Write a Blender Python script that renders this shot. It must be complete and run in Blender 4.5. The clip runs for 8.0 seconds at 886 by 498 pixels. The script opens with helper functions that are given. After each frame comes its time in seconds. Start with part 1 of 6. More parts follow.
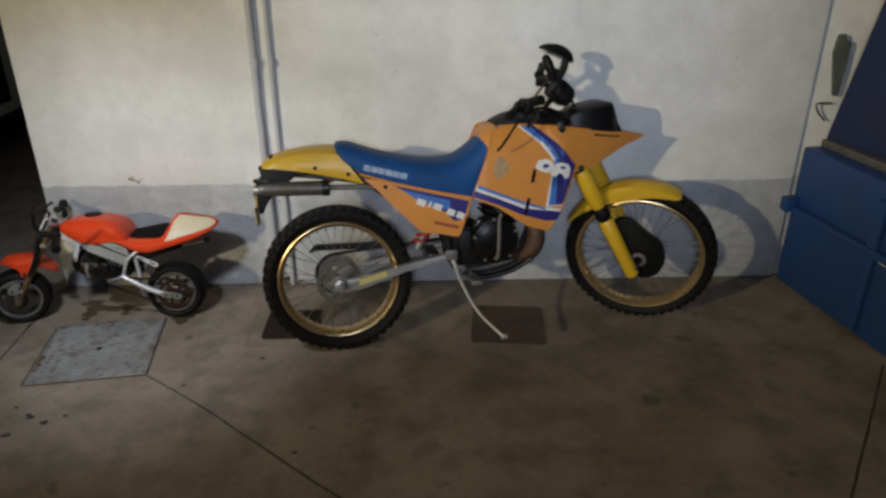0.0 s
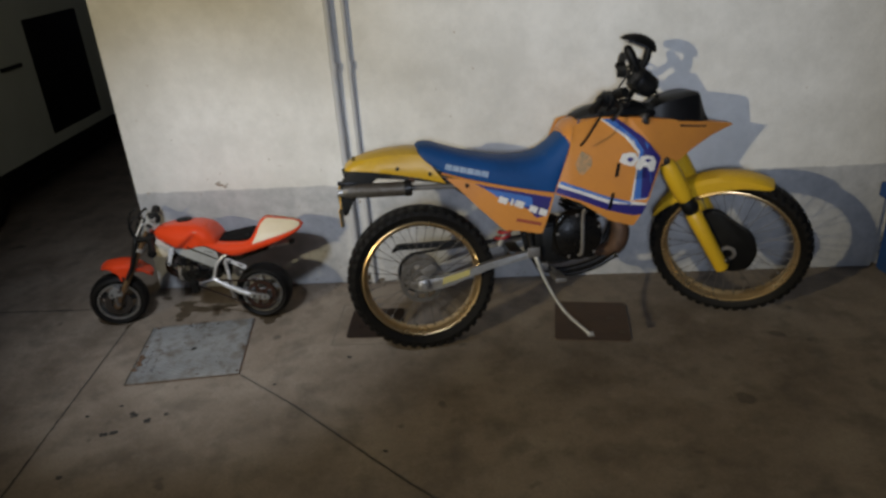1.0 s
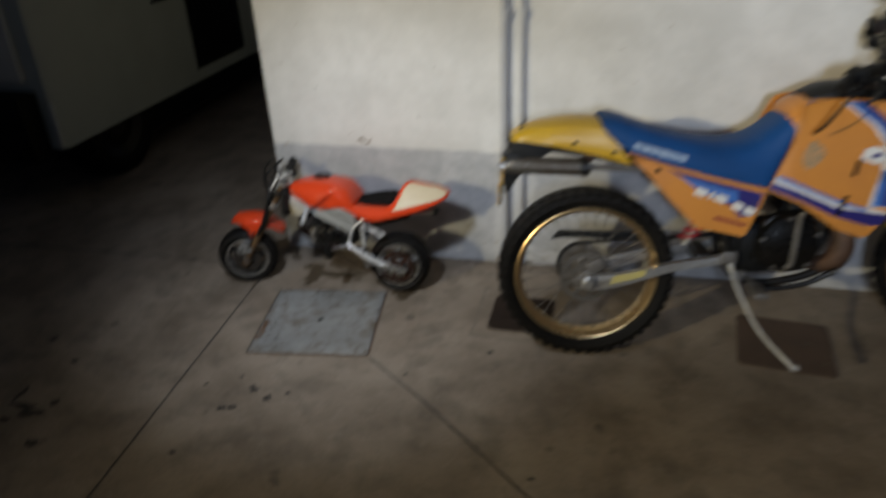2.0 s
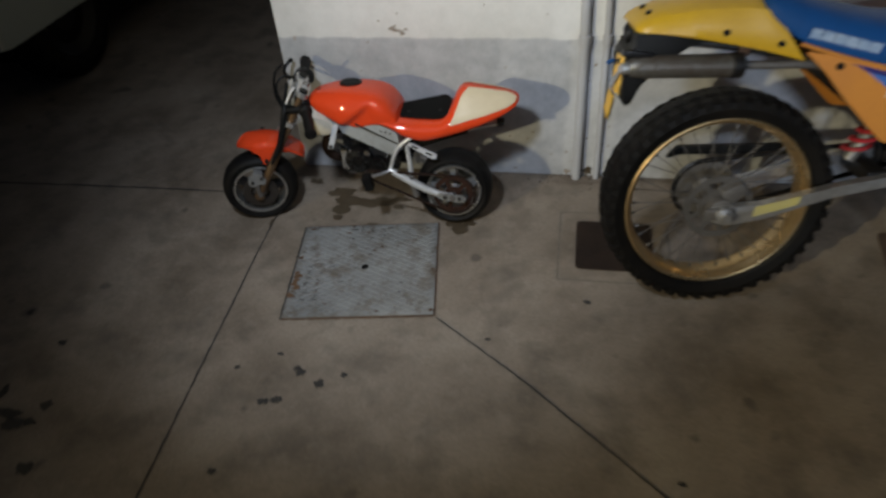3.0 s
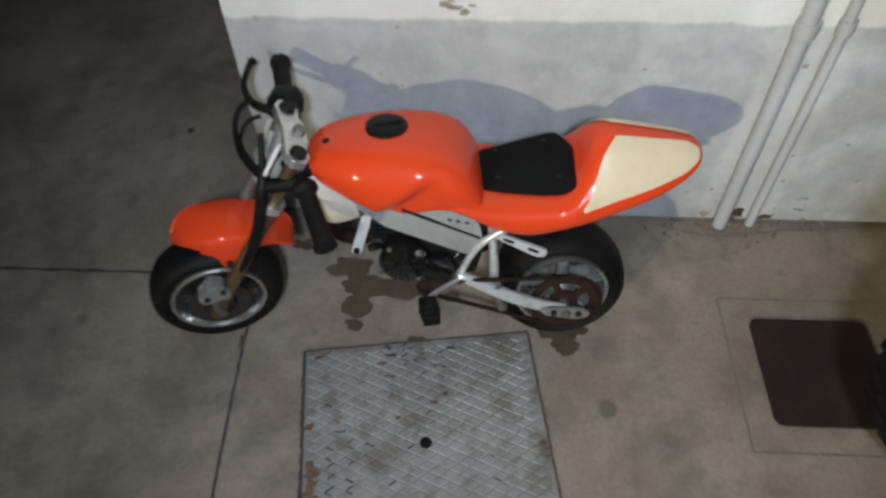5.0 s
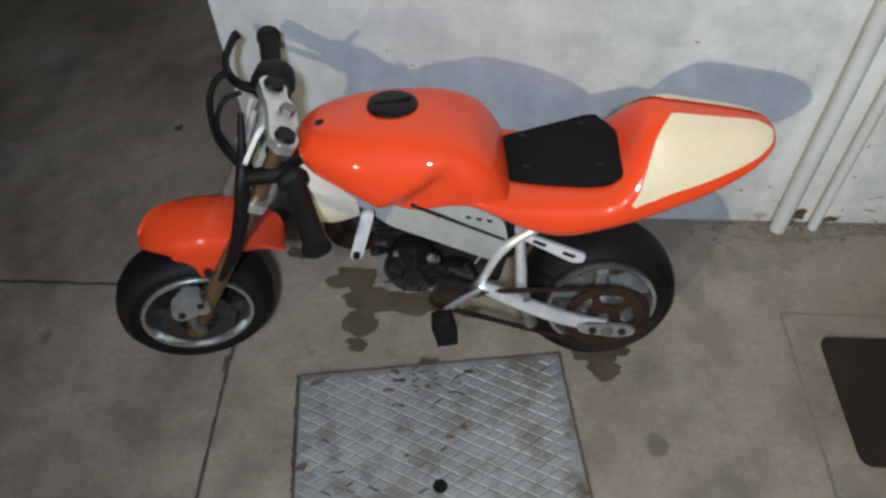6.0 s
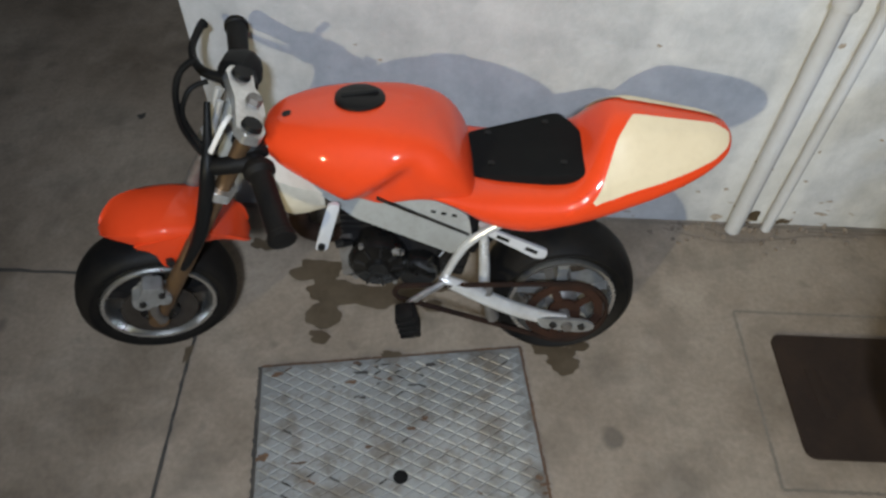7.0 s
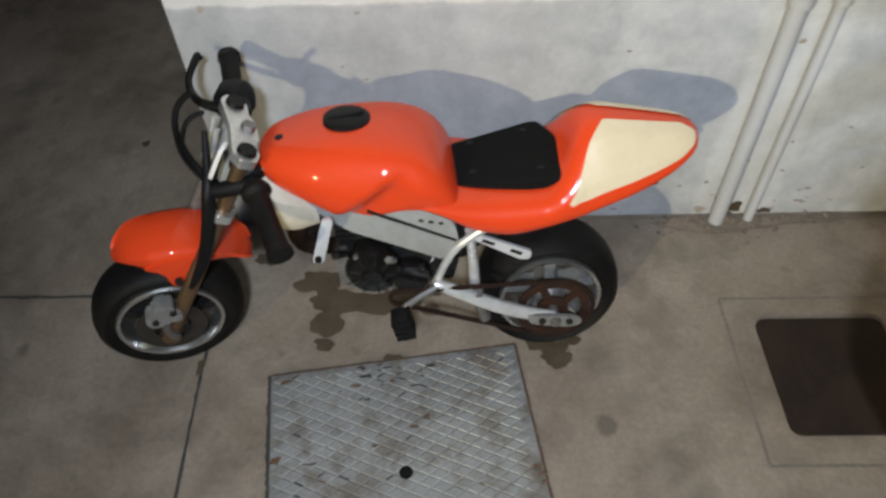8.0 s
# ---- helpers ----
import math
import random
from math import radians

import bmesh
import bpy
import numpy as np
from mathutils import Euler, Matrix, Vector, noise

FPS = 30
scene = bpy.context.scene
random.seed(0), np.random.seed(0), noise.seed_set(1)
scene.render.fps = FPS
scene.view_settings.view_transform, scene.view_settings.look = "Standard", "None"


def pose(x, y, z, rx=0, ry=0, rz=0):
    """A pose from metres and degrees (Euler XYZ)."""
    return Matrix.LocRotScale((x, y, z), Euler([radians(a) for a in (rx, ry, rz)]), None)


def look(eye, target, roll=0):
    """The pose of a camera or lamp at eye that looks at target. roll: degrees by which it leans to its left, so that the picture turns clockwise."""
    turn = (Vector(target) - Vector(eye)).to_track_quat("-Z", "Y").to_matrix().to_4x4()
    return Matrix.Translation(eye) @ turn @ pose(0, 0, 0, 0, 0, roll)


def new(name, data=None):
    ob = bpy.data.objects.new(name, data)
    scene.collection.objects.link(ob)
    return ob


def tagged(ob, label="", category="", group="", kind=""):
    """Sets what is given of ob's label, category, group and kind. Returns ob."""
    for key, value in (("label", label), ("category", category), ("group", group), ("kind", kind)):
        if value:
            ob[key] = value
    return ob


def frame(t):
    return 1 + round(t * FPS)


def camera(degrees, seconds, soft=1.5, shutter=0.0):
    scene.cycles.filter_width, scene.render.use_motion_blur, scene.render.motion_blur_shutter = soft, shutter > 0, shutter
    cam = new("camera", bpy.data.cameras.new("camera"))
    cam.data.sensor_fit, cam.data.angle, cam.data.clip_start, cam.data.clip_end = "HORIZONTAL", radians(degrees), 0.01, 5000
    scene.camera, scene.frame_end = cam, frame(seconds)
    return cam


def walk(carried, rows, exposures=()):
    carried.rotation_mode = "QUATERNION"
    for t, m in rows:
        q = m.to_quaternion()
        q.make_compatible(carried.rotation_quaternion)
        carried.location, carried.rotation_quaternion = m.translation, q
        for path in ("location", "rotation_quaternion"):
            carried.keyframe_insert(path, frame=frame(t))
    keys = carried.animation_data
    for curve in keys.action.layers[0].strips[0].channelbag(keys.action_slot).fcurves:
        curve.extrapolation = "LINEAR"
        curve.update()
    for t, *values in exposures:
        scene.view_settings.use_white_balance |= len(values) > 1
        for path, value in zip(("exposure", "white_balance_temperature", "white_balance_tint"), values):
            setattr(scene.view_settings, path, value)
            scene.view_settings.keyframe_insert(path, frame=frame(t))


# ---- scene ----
cam = camera(64.1, 8.0, soft=2.7, shutter=0.8)
PATH = [
    (0, (1.647, -2.967, 1.537), (1.708, -1.152, 0.698), -0.0),
    (0.5, (1.658, -2.964, 1.517), (1.744, -1.148, 0.682), 0.2),
    (0.7, (1.602, -2.951, 1.54), (1.671, -1.15, 0.673), 0.5),
    (0.9, (1.607, -2.923, 1.563), (1.544, -1.137, 0.665), -2.0),
    (1, (1.585, -2.951, 1.56), (1.459, -1.147, 0.705), -3.7),
    (1.1, (1.609, -2.905, 1.522), (1.491, -1.117, 0.633), -3.6),
    (1.3, (1.561, -2.883, 1.553), (1.426, -1.103, 0.651), -2.2),
    (1.5, (1.504, -2.773, 1.483), (1.354, -0.985, 0.598), -0.6),
    (1.7, (1.404, -2.709, 1.474), (1.164, -0.928, 0.597), 0.3),
    (1.9, (1.388, -2.621, 1.521), (1.006, -0.898, 0.581), -1.4),
    (2, (1.374, -2.584, 1.483), (0.938, -0.879, 0.533), -2.5),
    (2.1, (1.322, -2.537, 1.478), (0.87, -0.884, 0.447), -2.3),
    (2.2, (1.279, -2.496, 1.476), (0.835, -0.863, 0.41), -2.6),
    (3.3, (0.839, -1.904, 1.325), (0.555, -0.411, 0.026), -4.3),
    (3.5, (0.777, -1.783, 1.297), (0.516, -0.279, 0.005), -3.8),
    (3.7, (0.73, -1.668, 1.332), (0.414, -0.223, -0.014), -5.7),
    (3.9, (0.661, -1.551, 1.314), (0.417, -0.161, -0.103), -4.0),
    (4, (0.654, -1.51, 1.294), (0.425, -0.11, -0.115), -3.7),
    (4.2, (0.604, -1.429, 1.277), (0.409, -0.043, -0.152), -3.4),
    (4.3, (0.57, -1.361, 1.264), (0.39, 0.037, -0.156), -4.3),
    (4.5, (0.517, -1.28, 1.245), (0.333, 0.109, -0.182), -7.1),
    (4.7, (0.455, -1.183, 1.238), (0.329, 0.13, -0.266), -3.0),
    (5.8, (0.421, -0.945, 1.018), (0.394, 0.268, -0.572), -0.0),
    (6, (0.422, -0.954, 1.022), (0.312, 0.338, -0.501), -2.4),
    (6.5, (0.418, -0.951, 1.02), (0.379, 0.339, -0.507), 1.0),
    (7, (0.422, -0.965, 1.028), (0.414, 0.324, -0.5), 2.1),
    (7.5, (0.43, -0.974, 1.037), (0.394, 0.316, -0.49), 0.6),
    (8, (0.453, -1.003, 1.077), (0.415, 0.296, -0.444), -2.1),
]
walk(cam, [(t, look(eye, target, roll)) for t, eye, target, roll in PATH],
     exposures=[(0.0, -0.20, 6850, 8), (1.4, -0.24, 6850, 8), (2.2, -0.20, 6800, 6.5), (3.5, -0.17, 6650, 5.5), (4.5, 0.08, 6550, 4.5), (6.0, 0.48, 6400, 4), (8.0, 0.47, 6750, 5)])

# ---- light: one flood lamp high behind the viewer, a dim bluish night sky ----
world = bpy.data.worlds.new("night_sky")
scene.world = world
world.use_nodes = True
world.node_tree.nodes["Background"].inputs["Color"].default_value = (0.42, 0.52, 0.80, 1)
world.node_tree.nodes["Background"].inputs["Strength"].default_value = 0.045

LAMP = (-2.55, -5.5, 2.65)
lamp_data = bpy.data.lights.new("flood_lamp", "SPOT")
lamp_data.energy, lamp_data.color, lamp_data.shadow_soft_size = 940, (1.0, 0.88, 0.60), 0.07
lamp_data.spot_size, lamp_data.spot_blend = radians(58.5), 1.0
lamp = new("flood_lamp", lamp_data)
lamp.matrix_world = look(LAMP, (2.5, 0.0, 1.8))

# a cooler added lamp over the small motorcycle that fills the flood lamp's shadows
# fixed in mid-air, in place of the torch carried with the camera
cool_data = bpy.data.lights.new("near_torch_fill", "SPOT")
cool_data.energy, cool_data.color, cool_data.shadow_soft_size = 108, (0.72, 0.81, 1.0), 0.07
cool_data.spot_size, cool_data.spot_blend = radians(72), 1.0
cool = new("near_torch_fill", cool_data)
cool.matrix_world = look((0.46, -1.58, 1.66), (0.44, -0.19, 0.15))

# and a weaker added one further along, towards the larger motorcycle
# also unseen, replacing that torch as held further back
twin_data = bpy.data.lights.new("far_torch_fill", "SPOT")
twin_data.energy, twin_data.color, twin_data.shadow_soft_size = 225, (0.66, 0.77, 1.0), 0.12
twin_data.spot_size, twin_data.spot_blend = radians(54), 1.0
twin = new("far_torch_fill", twin_data)
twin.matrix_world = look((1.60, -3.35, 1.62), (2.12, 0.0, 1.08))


# ---- materials ----
def nodes_of(name):
    m = bpy.data.materials.new(name)
    m.use_nodes = True
    t = m.node_tree
    return m, t, t.nodes["Principled BSDF"]


def link_noise(t, scale, detail=4.0, rough=0.6, coord="Object"):
    c = t.nodes.new("ShaderNodeNewGeometry" if coord == "Position" else "ShaderNodeTexCoord")
    n = t.nodes.new("ShaderNodeTexNoise")
    n.inputs["Scale"].default_value, n.inputs["Detail"].default_value, n.inputs["Roughness"].default_value = scale, detail, rough
    t.links.new(c.outputs[coord], n.inputs["Vector"])
    return n


def ramp(t, src, stops):
    r = t.nodes.new("ShaderNodeValToRGB")
    e = r.color_ramp.elements
    while len(e) < len(stops):
        e.new(0.5)
    for k, (p, c) in zip(e, stops):
        k.position, k.color = p, (*c, 1) if len(c) == 3 else c
    t.links.new(src, r.inputs["Fac"])
    return r


def mixed(t, fac, a, b, mode="MIX"):
    m = t.nodes.new("ShaderNodeMix")
    m.data_type, m.blend_type = "RGBA", mode
    for socket, value in ((m.inputs["Factor"], fac), (m.inputs["A"], a), (m.inputs["B"], b)):
        if isinstance(value, (float, int)):
            socket.default_value = value
        elif isinstance(value, tuple):
            socket.default_value = (*value, 1)
        else:
            t.links.new(value, socket)
    return m.outputs["Result"]


def bumped(t, p, height, strength, distance):
    b = t.nodes.new("ShaderNodeBump")
    b.inputs["Strength"].default_value, b.inputs["Distance"].default_value = strength, distance
    t.links.new(height, b.inputs["Height"])
    t.links.new(b.outputs["Normal"], p.inputs["Normal"])


def surf(name, colour, other=None, rough=0.5, metal=0.0, scale=8.0, fine=90.0, bump=0.15, dirt=0.5, coat=0.0, spec=0.5):
    """A surface of one colour with stains of another at two scales, uneven gloss and fine relief."""
    m, t, p = nodes_of(name)
    other = other or tuple(c * 0.6 for c in colour)
    big, small = link_noise(t, scale), link_noise(t, fine, 3.0)
    stain = ramp(t, big.outputs["Fac"], [(0.42, (0, 0, 0)), (0.72, (dirt, dirt, dirt))])
    speck = ramp(t, small.outputs["Fac"], [(0.45, (0, 0, 0)), (0.8, (dirt * 0.6,) * 3)])
    c1 = mixed(t, stain.outputs["Color"], colour, other)
    t.links.new(mixed(t, speck.outputs["Color"], c1, other), p.inputs["Base Color"])
    gloss = t.nodes.new("ShaderNodeMapRange")
    gloss.inputs["To Min"].default_value, gloss.inputs["To Max"].default_value = max(rough - 0.1, 0.03), min(rough + 0.18, 1.0)
    t.links.new(big.outputs["Fac"], gloss.inputs["Value"])
    t.links.new(gloss.outputs["Result"], p.inputs["Roughness"])
    p.inputs["Metallic"].default_value, p.inputs["Coat Weight"].default_value = metal, coat
    p.inputs["Coat Roughness"].default_value, p.inputs["Specular IOR Level"].default_value = 0.035, spec
    bumped(t, p, small.outputs["Fac"], bump, 0.002)
    return m


ORANGE = surf("orange_plastic", (0.62, 0.25, 0.05), (0.42, 0.16, 0.05), 0.32, scale=5, dirt=0.35, bump=0.05)
YELLOW = surf("yellow_plastic", (0.58, 0.350, 0.018), (0.38, 0.21, 0.02), 0.35, scale=5, dirt=0.4, bump=0.05)
BLUE_VINYL = surf("blue_vinyl", (0.006, 0.062, 0.215), (0.004, 0.03, 0.10), 0.55, scale=6, fine=220, dirt=0.5, bump=0.3, spec=0.25)
RUBBER = surf("tyre_rubber", (0.004, 0.004, 0.0042), (0.015, 0.012, 0.009), 0.55, scale=10, dirt=0.6, bump=0.3, spec=0.16)
BLACK = surf("black_plastic", (0.0045, 0.0045, 0.0048), (0.012, 0.012, 0.011), 0.45, scale=10, dirt=0.5, bump=0.2, spec=0.18)
OILY_BLACK = surf("oily_black_casing", (0.004, 0.004, 0.004), (0.012, 0.010, 0.008), 0.24, scale=22, dirt=0.6, bump=0.4, coat=0.25, spec=0.25)
BLACK_METAL = surf("black_metal", (0.009, 0.009, 0.010), (0.028, 0.024, 0.020), 0.34, 0.2, scale=14, dirt=0.6, bump=0.2)
GOLD = surf("gold_rim", (0.78, 0.56, 0.29), (0.36, 0.24, 0.12), 0.25, 0.9, scale=9, dirt=0.5, bump=0.1)
ALU = surf("aluminium", (0.70, 0.70, 0.69), (0.34, 0.32, 0.29), 0.34, 0.85, scale=16, dirt=0.7, bump=0.1)
BRIGHT_RIM = surf("polished_rim", (0.66, 0.66, 0.64), (0.36, 0.34, 0.30), 0.26, 0.95, scale=18, dirt=0.5, bump=0.05)
CAST_ALLOY = surf("cast_alloy", (0.48, 0.48, 0.47), (0.22, 0.20, 0.18), 0.45, 0.4, scale=30, dirt=0.5, bump=0.2)
BRIGHT_SILVER = surf("bright_silver", (0.80, 0.80, 0.79), (0.45, 0.43, 0.40), 0.28, 0.55, scale=18, dirt=0.5, bump=0.06)
CHROME = surf("chrome", (0.7, 0.7, 0.7), (0.4, 0.38, 0.35), 0.18, 1.0, scale=14, dirt=0.4, bump=0.03)
DULL_STEEL = surf("dull_steel", (0.22, 0.21, 0.20), (0.10, 0.08, 0.06), 0.5, 0.6, scale=12, dirt=0.8, bump=0.2)
FOAM = surf("black_foam", (0.0045, 0.0045, 0.0045), (0.010, 0.010, 0.009), 0.85, scale=20, dirt=0.4, bump=0.3, spec=0.12)
SPROCKET = surf("dark_rust", (0.034, 0.015, 0.009), (0.016, 0.010, 0.008), 0.85, 0.0, scale=26, dirt=0.8, bump=0.5, spec=0.15)
RUSTY_STEEL = surf("scuffed_rusty_steel", (0.125, 0.118, 0.105), (0.060, 0.036, 0.022), 0.42, 0.5, scale=11, dirt=0.9, bump=0.25)
RUST_PIPE = surf("rusty_pipe", (0.105, 0.055, 0.032), (0.04, 0.025, 0.018), 0.6, 0.4, scale=16, dirt=0.9, bump=0.4)
RUST_CHAIN = surf("rusty_chain", (0.022, 0.011, 0.007), (0.010, 0.007, 0.006), 0.8, 0.0, scale=30, dirt=0.8, bump=0.5, spec=0.15)
BRONZE = surf("bronze_fork", (0.20, 0.12, 0.06), (0.07, 0.05, 0.04), 0.4, 0.7, scale=18, dirt=0.7, bump=0.15)
RED = surf("red_orange_gloss", (0.68, 0.056, 0.013), (0.48, 0.038, 0.012), 0.42, scale=4, dirt=0.25, bump=0.02, coat=0.55, spec=0.08)
BEIGE = surf("beige_panel", (0.68, 0.57, 0.39), (0.52, 0.41, 0.26), 0.38, scale=5, dirt=0.4, bump=0.03)
CREAM = surf("cream_plastic", (0.62, 0.56, 0.44), (0.42, 0.36, 0.26), 0.5, scale=8, dirt=0.5, bump=0.05)
GREY_PAINT = surf("light_grey_frame_paint", (0.33, 0.335, 0.32), (0.20, 0.19, 0.17), 0.5, 0.1, scale=11, dirt=0.7, bump=0.1)
PIPE_PAINT = surf("pipe_paint", (0.47, 0.475, 0.49), (0.40, 0.38, 0.36), 0.6, scale=7, dirt=0.5, bump=0.2)
BLUE_PAINT = surf("blue_steel_paint", (0.012, 0.055, 0.20), (0.02, 0.05, 0.12), 0.5, scale=4, dirt=0.5, bump=0.2)
NAVY_PAINT = surf("navy_steel_paint", (0.010, 0.022, 0.085), (0.02, 0.03, 0.06), 0.55, scale=4, dirt=0.5, bump=0.2)
VAN_PAINT = surf("van_paint", (0.50, 0.54, 0.49), (0.38, 0.41, 0.37), 0.45, scale=3, dirt=0.4, bump=0.05)
# lighter copy of the van paint for faces the flood lamp reaches
VAN_LIT = surf("van_lit_paint", (0.66, 0.67, 0.62), (0.48, 0.48, 0.44), 0.45, scale=3, dirt=0.4, bump=0.05)
WHITE = surf("white_decal", (0.72, 0.70, 0.66), (0.45, 0.42, 0.38), 0.45, scale=20, dirt=0.5, bump=0.03)
DECAL_BLUE = surf("blue_decal", (0.05, 0.16, 0.48), (0.04, 0.10, 0.3), 0.4, scale=14, dirt=0.4, bump=0.03)
DECAL_NAVY = surf("navy_decal", (0.025, 0.02, 0.16), (0.03, 0.03, 0.10), 0.4, scale=14, dirt=0.4, bump=0.03)
SEAT_MARK = surf("worn_seat_print", (0.34, 0.42, 0.54), (0.10, 0.20, 0.36), 0.6, scale=70, dirt=0.8, bump=0.1)
FADED = surf("faded_sticker", (0.50, 0.27, 0.12), (0.20, 0.19, 0.12), 0.5, scale=45, dirt=0.9, bump=0.1)
PALE_YELLOW = surf("faded_yellow_sticker", (0.55, 0.48, 0.16), (0.40, 0.36, 0.22), 0.5, scale=30, dirt=0.7, bump=0.05)
DECAL_RED = surf("dull_red_decal", (0.32, 0.06, 0.03), (0.2, 0.05, 0.03), 0.5, scale=14, dirt=0.4, bump=0.03)
RED_SPRING = surf("red_spring", (0.40, 0.02, 0.03), (0.15, 0.02, 0.02), 0.4, scale=14, dirt=0.5, bump=0.05)
PLATE = surf("yellow_plate", (0.95, 0.58, 0.08), (0.78, 0.38, 0.03), 0.3, scale=14, dirt=0.3, bump=0.05)
TAPE = surf("grey_tape", (0.36, 0.37, 0.40), (0.24, 0.24, 0.26), 0.5, scale=30, dirt=0.5, bump=0.1)
DULL_ALLOY = surf("dull_cast_alloy", (0.30, 0.30, 0.29), (0.13, 0.12, 0.11), 0.45, 0.5, scale=30, dirt=0.6, bump=0.2)
DARK_DISC = surf("dark_disc_steel", (0.045, 0.038, 0.032), (0.022, 0.016, 0.012), 0.5, 0.4, scale=26, dirt=0.8, bump=0.2)
SPOKE = surf("dark_spoke_steel", (0.16, 0.15, 0.14), (0.07, 0.06, 0.05), 0.5, 0.5, scale=12, dirt=0.8, bump=0.1)
DARK_GLASS = surf("smoked_screen", (0.005, 0.005, 0.006), (0.014, 0.014, 0.014), 0.4, scale=9, dirt=0.3, bump=0.02, spec=0.2)
JOINT = surf("joint_dirt", (0.035, 0.032, 0.028), (0.07, 0.06, 0.05), 0.95, scale=12, dirt=0.8, bump=0.6)
OIL = surf("oil_stain", (0.060, 0.042, 0.024), (0.115, 0.086, 0.054), 0.5, scale=14, dirt=0.6, bump=0.1)
GREEN_GREY = surf("grey_green_metal", (0.14, 0.16, 0.14), (0.08, 0.08, 0.06), 0.6, 0.3, scale=12, dirt=0.6, bump=0.2)


def plaster_material():
    """White lime plaster over a grey-white plinth coat that ends 0.49 m up; scattered darker patches and chips."""
    m, t, p = nodes_of("painted_plaster")
    c = t.nodes.new("ShaderNodeTexCoord")
    xyz = t.nodes.new("ShaderNodeSeparateXYZ")
    t.links.new(c.outputs["Object"], xyz.inputs["Vector"])
    edge = link_noise(t, 9.0, 5.0)
    wob = t.nodes.new("ShaderNodeMath")
    wob.operation = "MULTIPLY_ADD"
    wob.inputs[1].default_value = 0.022
    t.links.new(edge.outputs["Fac"], wob.inputs[0])
    t.links.new(xyz.outputs["Z"], wob.inputs[2])
    upper = ramp(t, wob.outputs["Value"], [(0.4985, (0, 0, 0)), (0.5035, (1, 1, 1))])
    side = t.nodes.new("ShaderNodeMath")
    side.operation = "MULTIPLY_ADD"
    side.inputs[1].default_value = 0.05
    t.links.new(edge.outputs["Fac"], side.inputs[0])
    t.links.new(xyz.outputs["X"], side.inputs[2])
    across = t.nodes.new("ShaderNodeMapRange")
    across.inputs["From Min"].default_value, across.inputs["From Max"].default_value = 0.90, 1.20
    t.links.new(side.outputs["Value"], across.inputs["Value"])
    band = ramp(t, across.outputs["Result"], [(0.20, (0, 0, 0)), (0.25, (0.28, 0.28, 0.28)), (0.70, (0.28, 0.28, 0.28)), (0.76, (0, 0, 0))])
    coat = mixed(t, 1.0, upper.outputs["Color"], band.outputs["Color"], "LIGHTEN")
    big, mid, fine = link_noise(t, 1.6, 5.0), link_noise(t, 11.0, 6.0, 0.7), link_noise(t, 130.0, 4.0)
    tone = ramp(t, big.outputs["Fac"], [(0.3, (0.69, 0.675, 0.64)), (0.7, (0.81, 0.80, 0.775))])
    patchy = link_noise(t, 4.5, 6.0, 0.75)
    pale = ramp(t, patchy.outputs["Fac"], [(0.40, (0.90, 0.90, 0.895)), (0.62, (1.04, 1.04, 1.04))])
    plinth = ramp(t, mid.outputs["Fac"], [(0.3, (0.375, 0.382, 0.398)), (0.68, (0.56, 0.562, 0.568))])
    base = mixed(t, coat, plinth.outputs["Color"], tone.outputs["Color"])
    base = mixed(t, 1.0, base, pale.outputs["Color"], "MULTIPLY")
    smut = ramp(t, mid.outputs["Fac"], [(0.60, (0, 0, 0)), (0.78, (0.28, 0.28, 0.28))])
    base = mixed(t, smut.outputs["Color"], base, (0.47, 0.43, 0.38))
    chips = link_noise(t, 26.0, 3.0, 0.5)
    chip = ramp(t, chips.outputs["Fac"], [(0.735, (0, 0, 0)), (0.755, (0.75, 0.75, 0.75))])
    base = mixed(t, chip.outputs["Color"], base, (0.40, 0.32, 0.25))
    t.links.new(base, p.inputs["Base Color"])
    p.inputs["Roughness"].default_value = 0.88
    h = t.nodes.new("ShaderNodeMath")
    h.operation = "MULTIPLY_ADD"
    h.inputs[1].default_value = 0.25
    t.links.new(fine.outputs["Fac"], h.inputs[0])
    t.links.new(mid.outputs["Fac"], h.inputs[2])
    bumped(t, p, h.outputs["Value"], 0.30, 0.012)
    return m


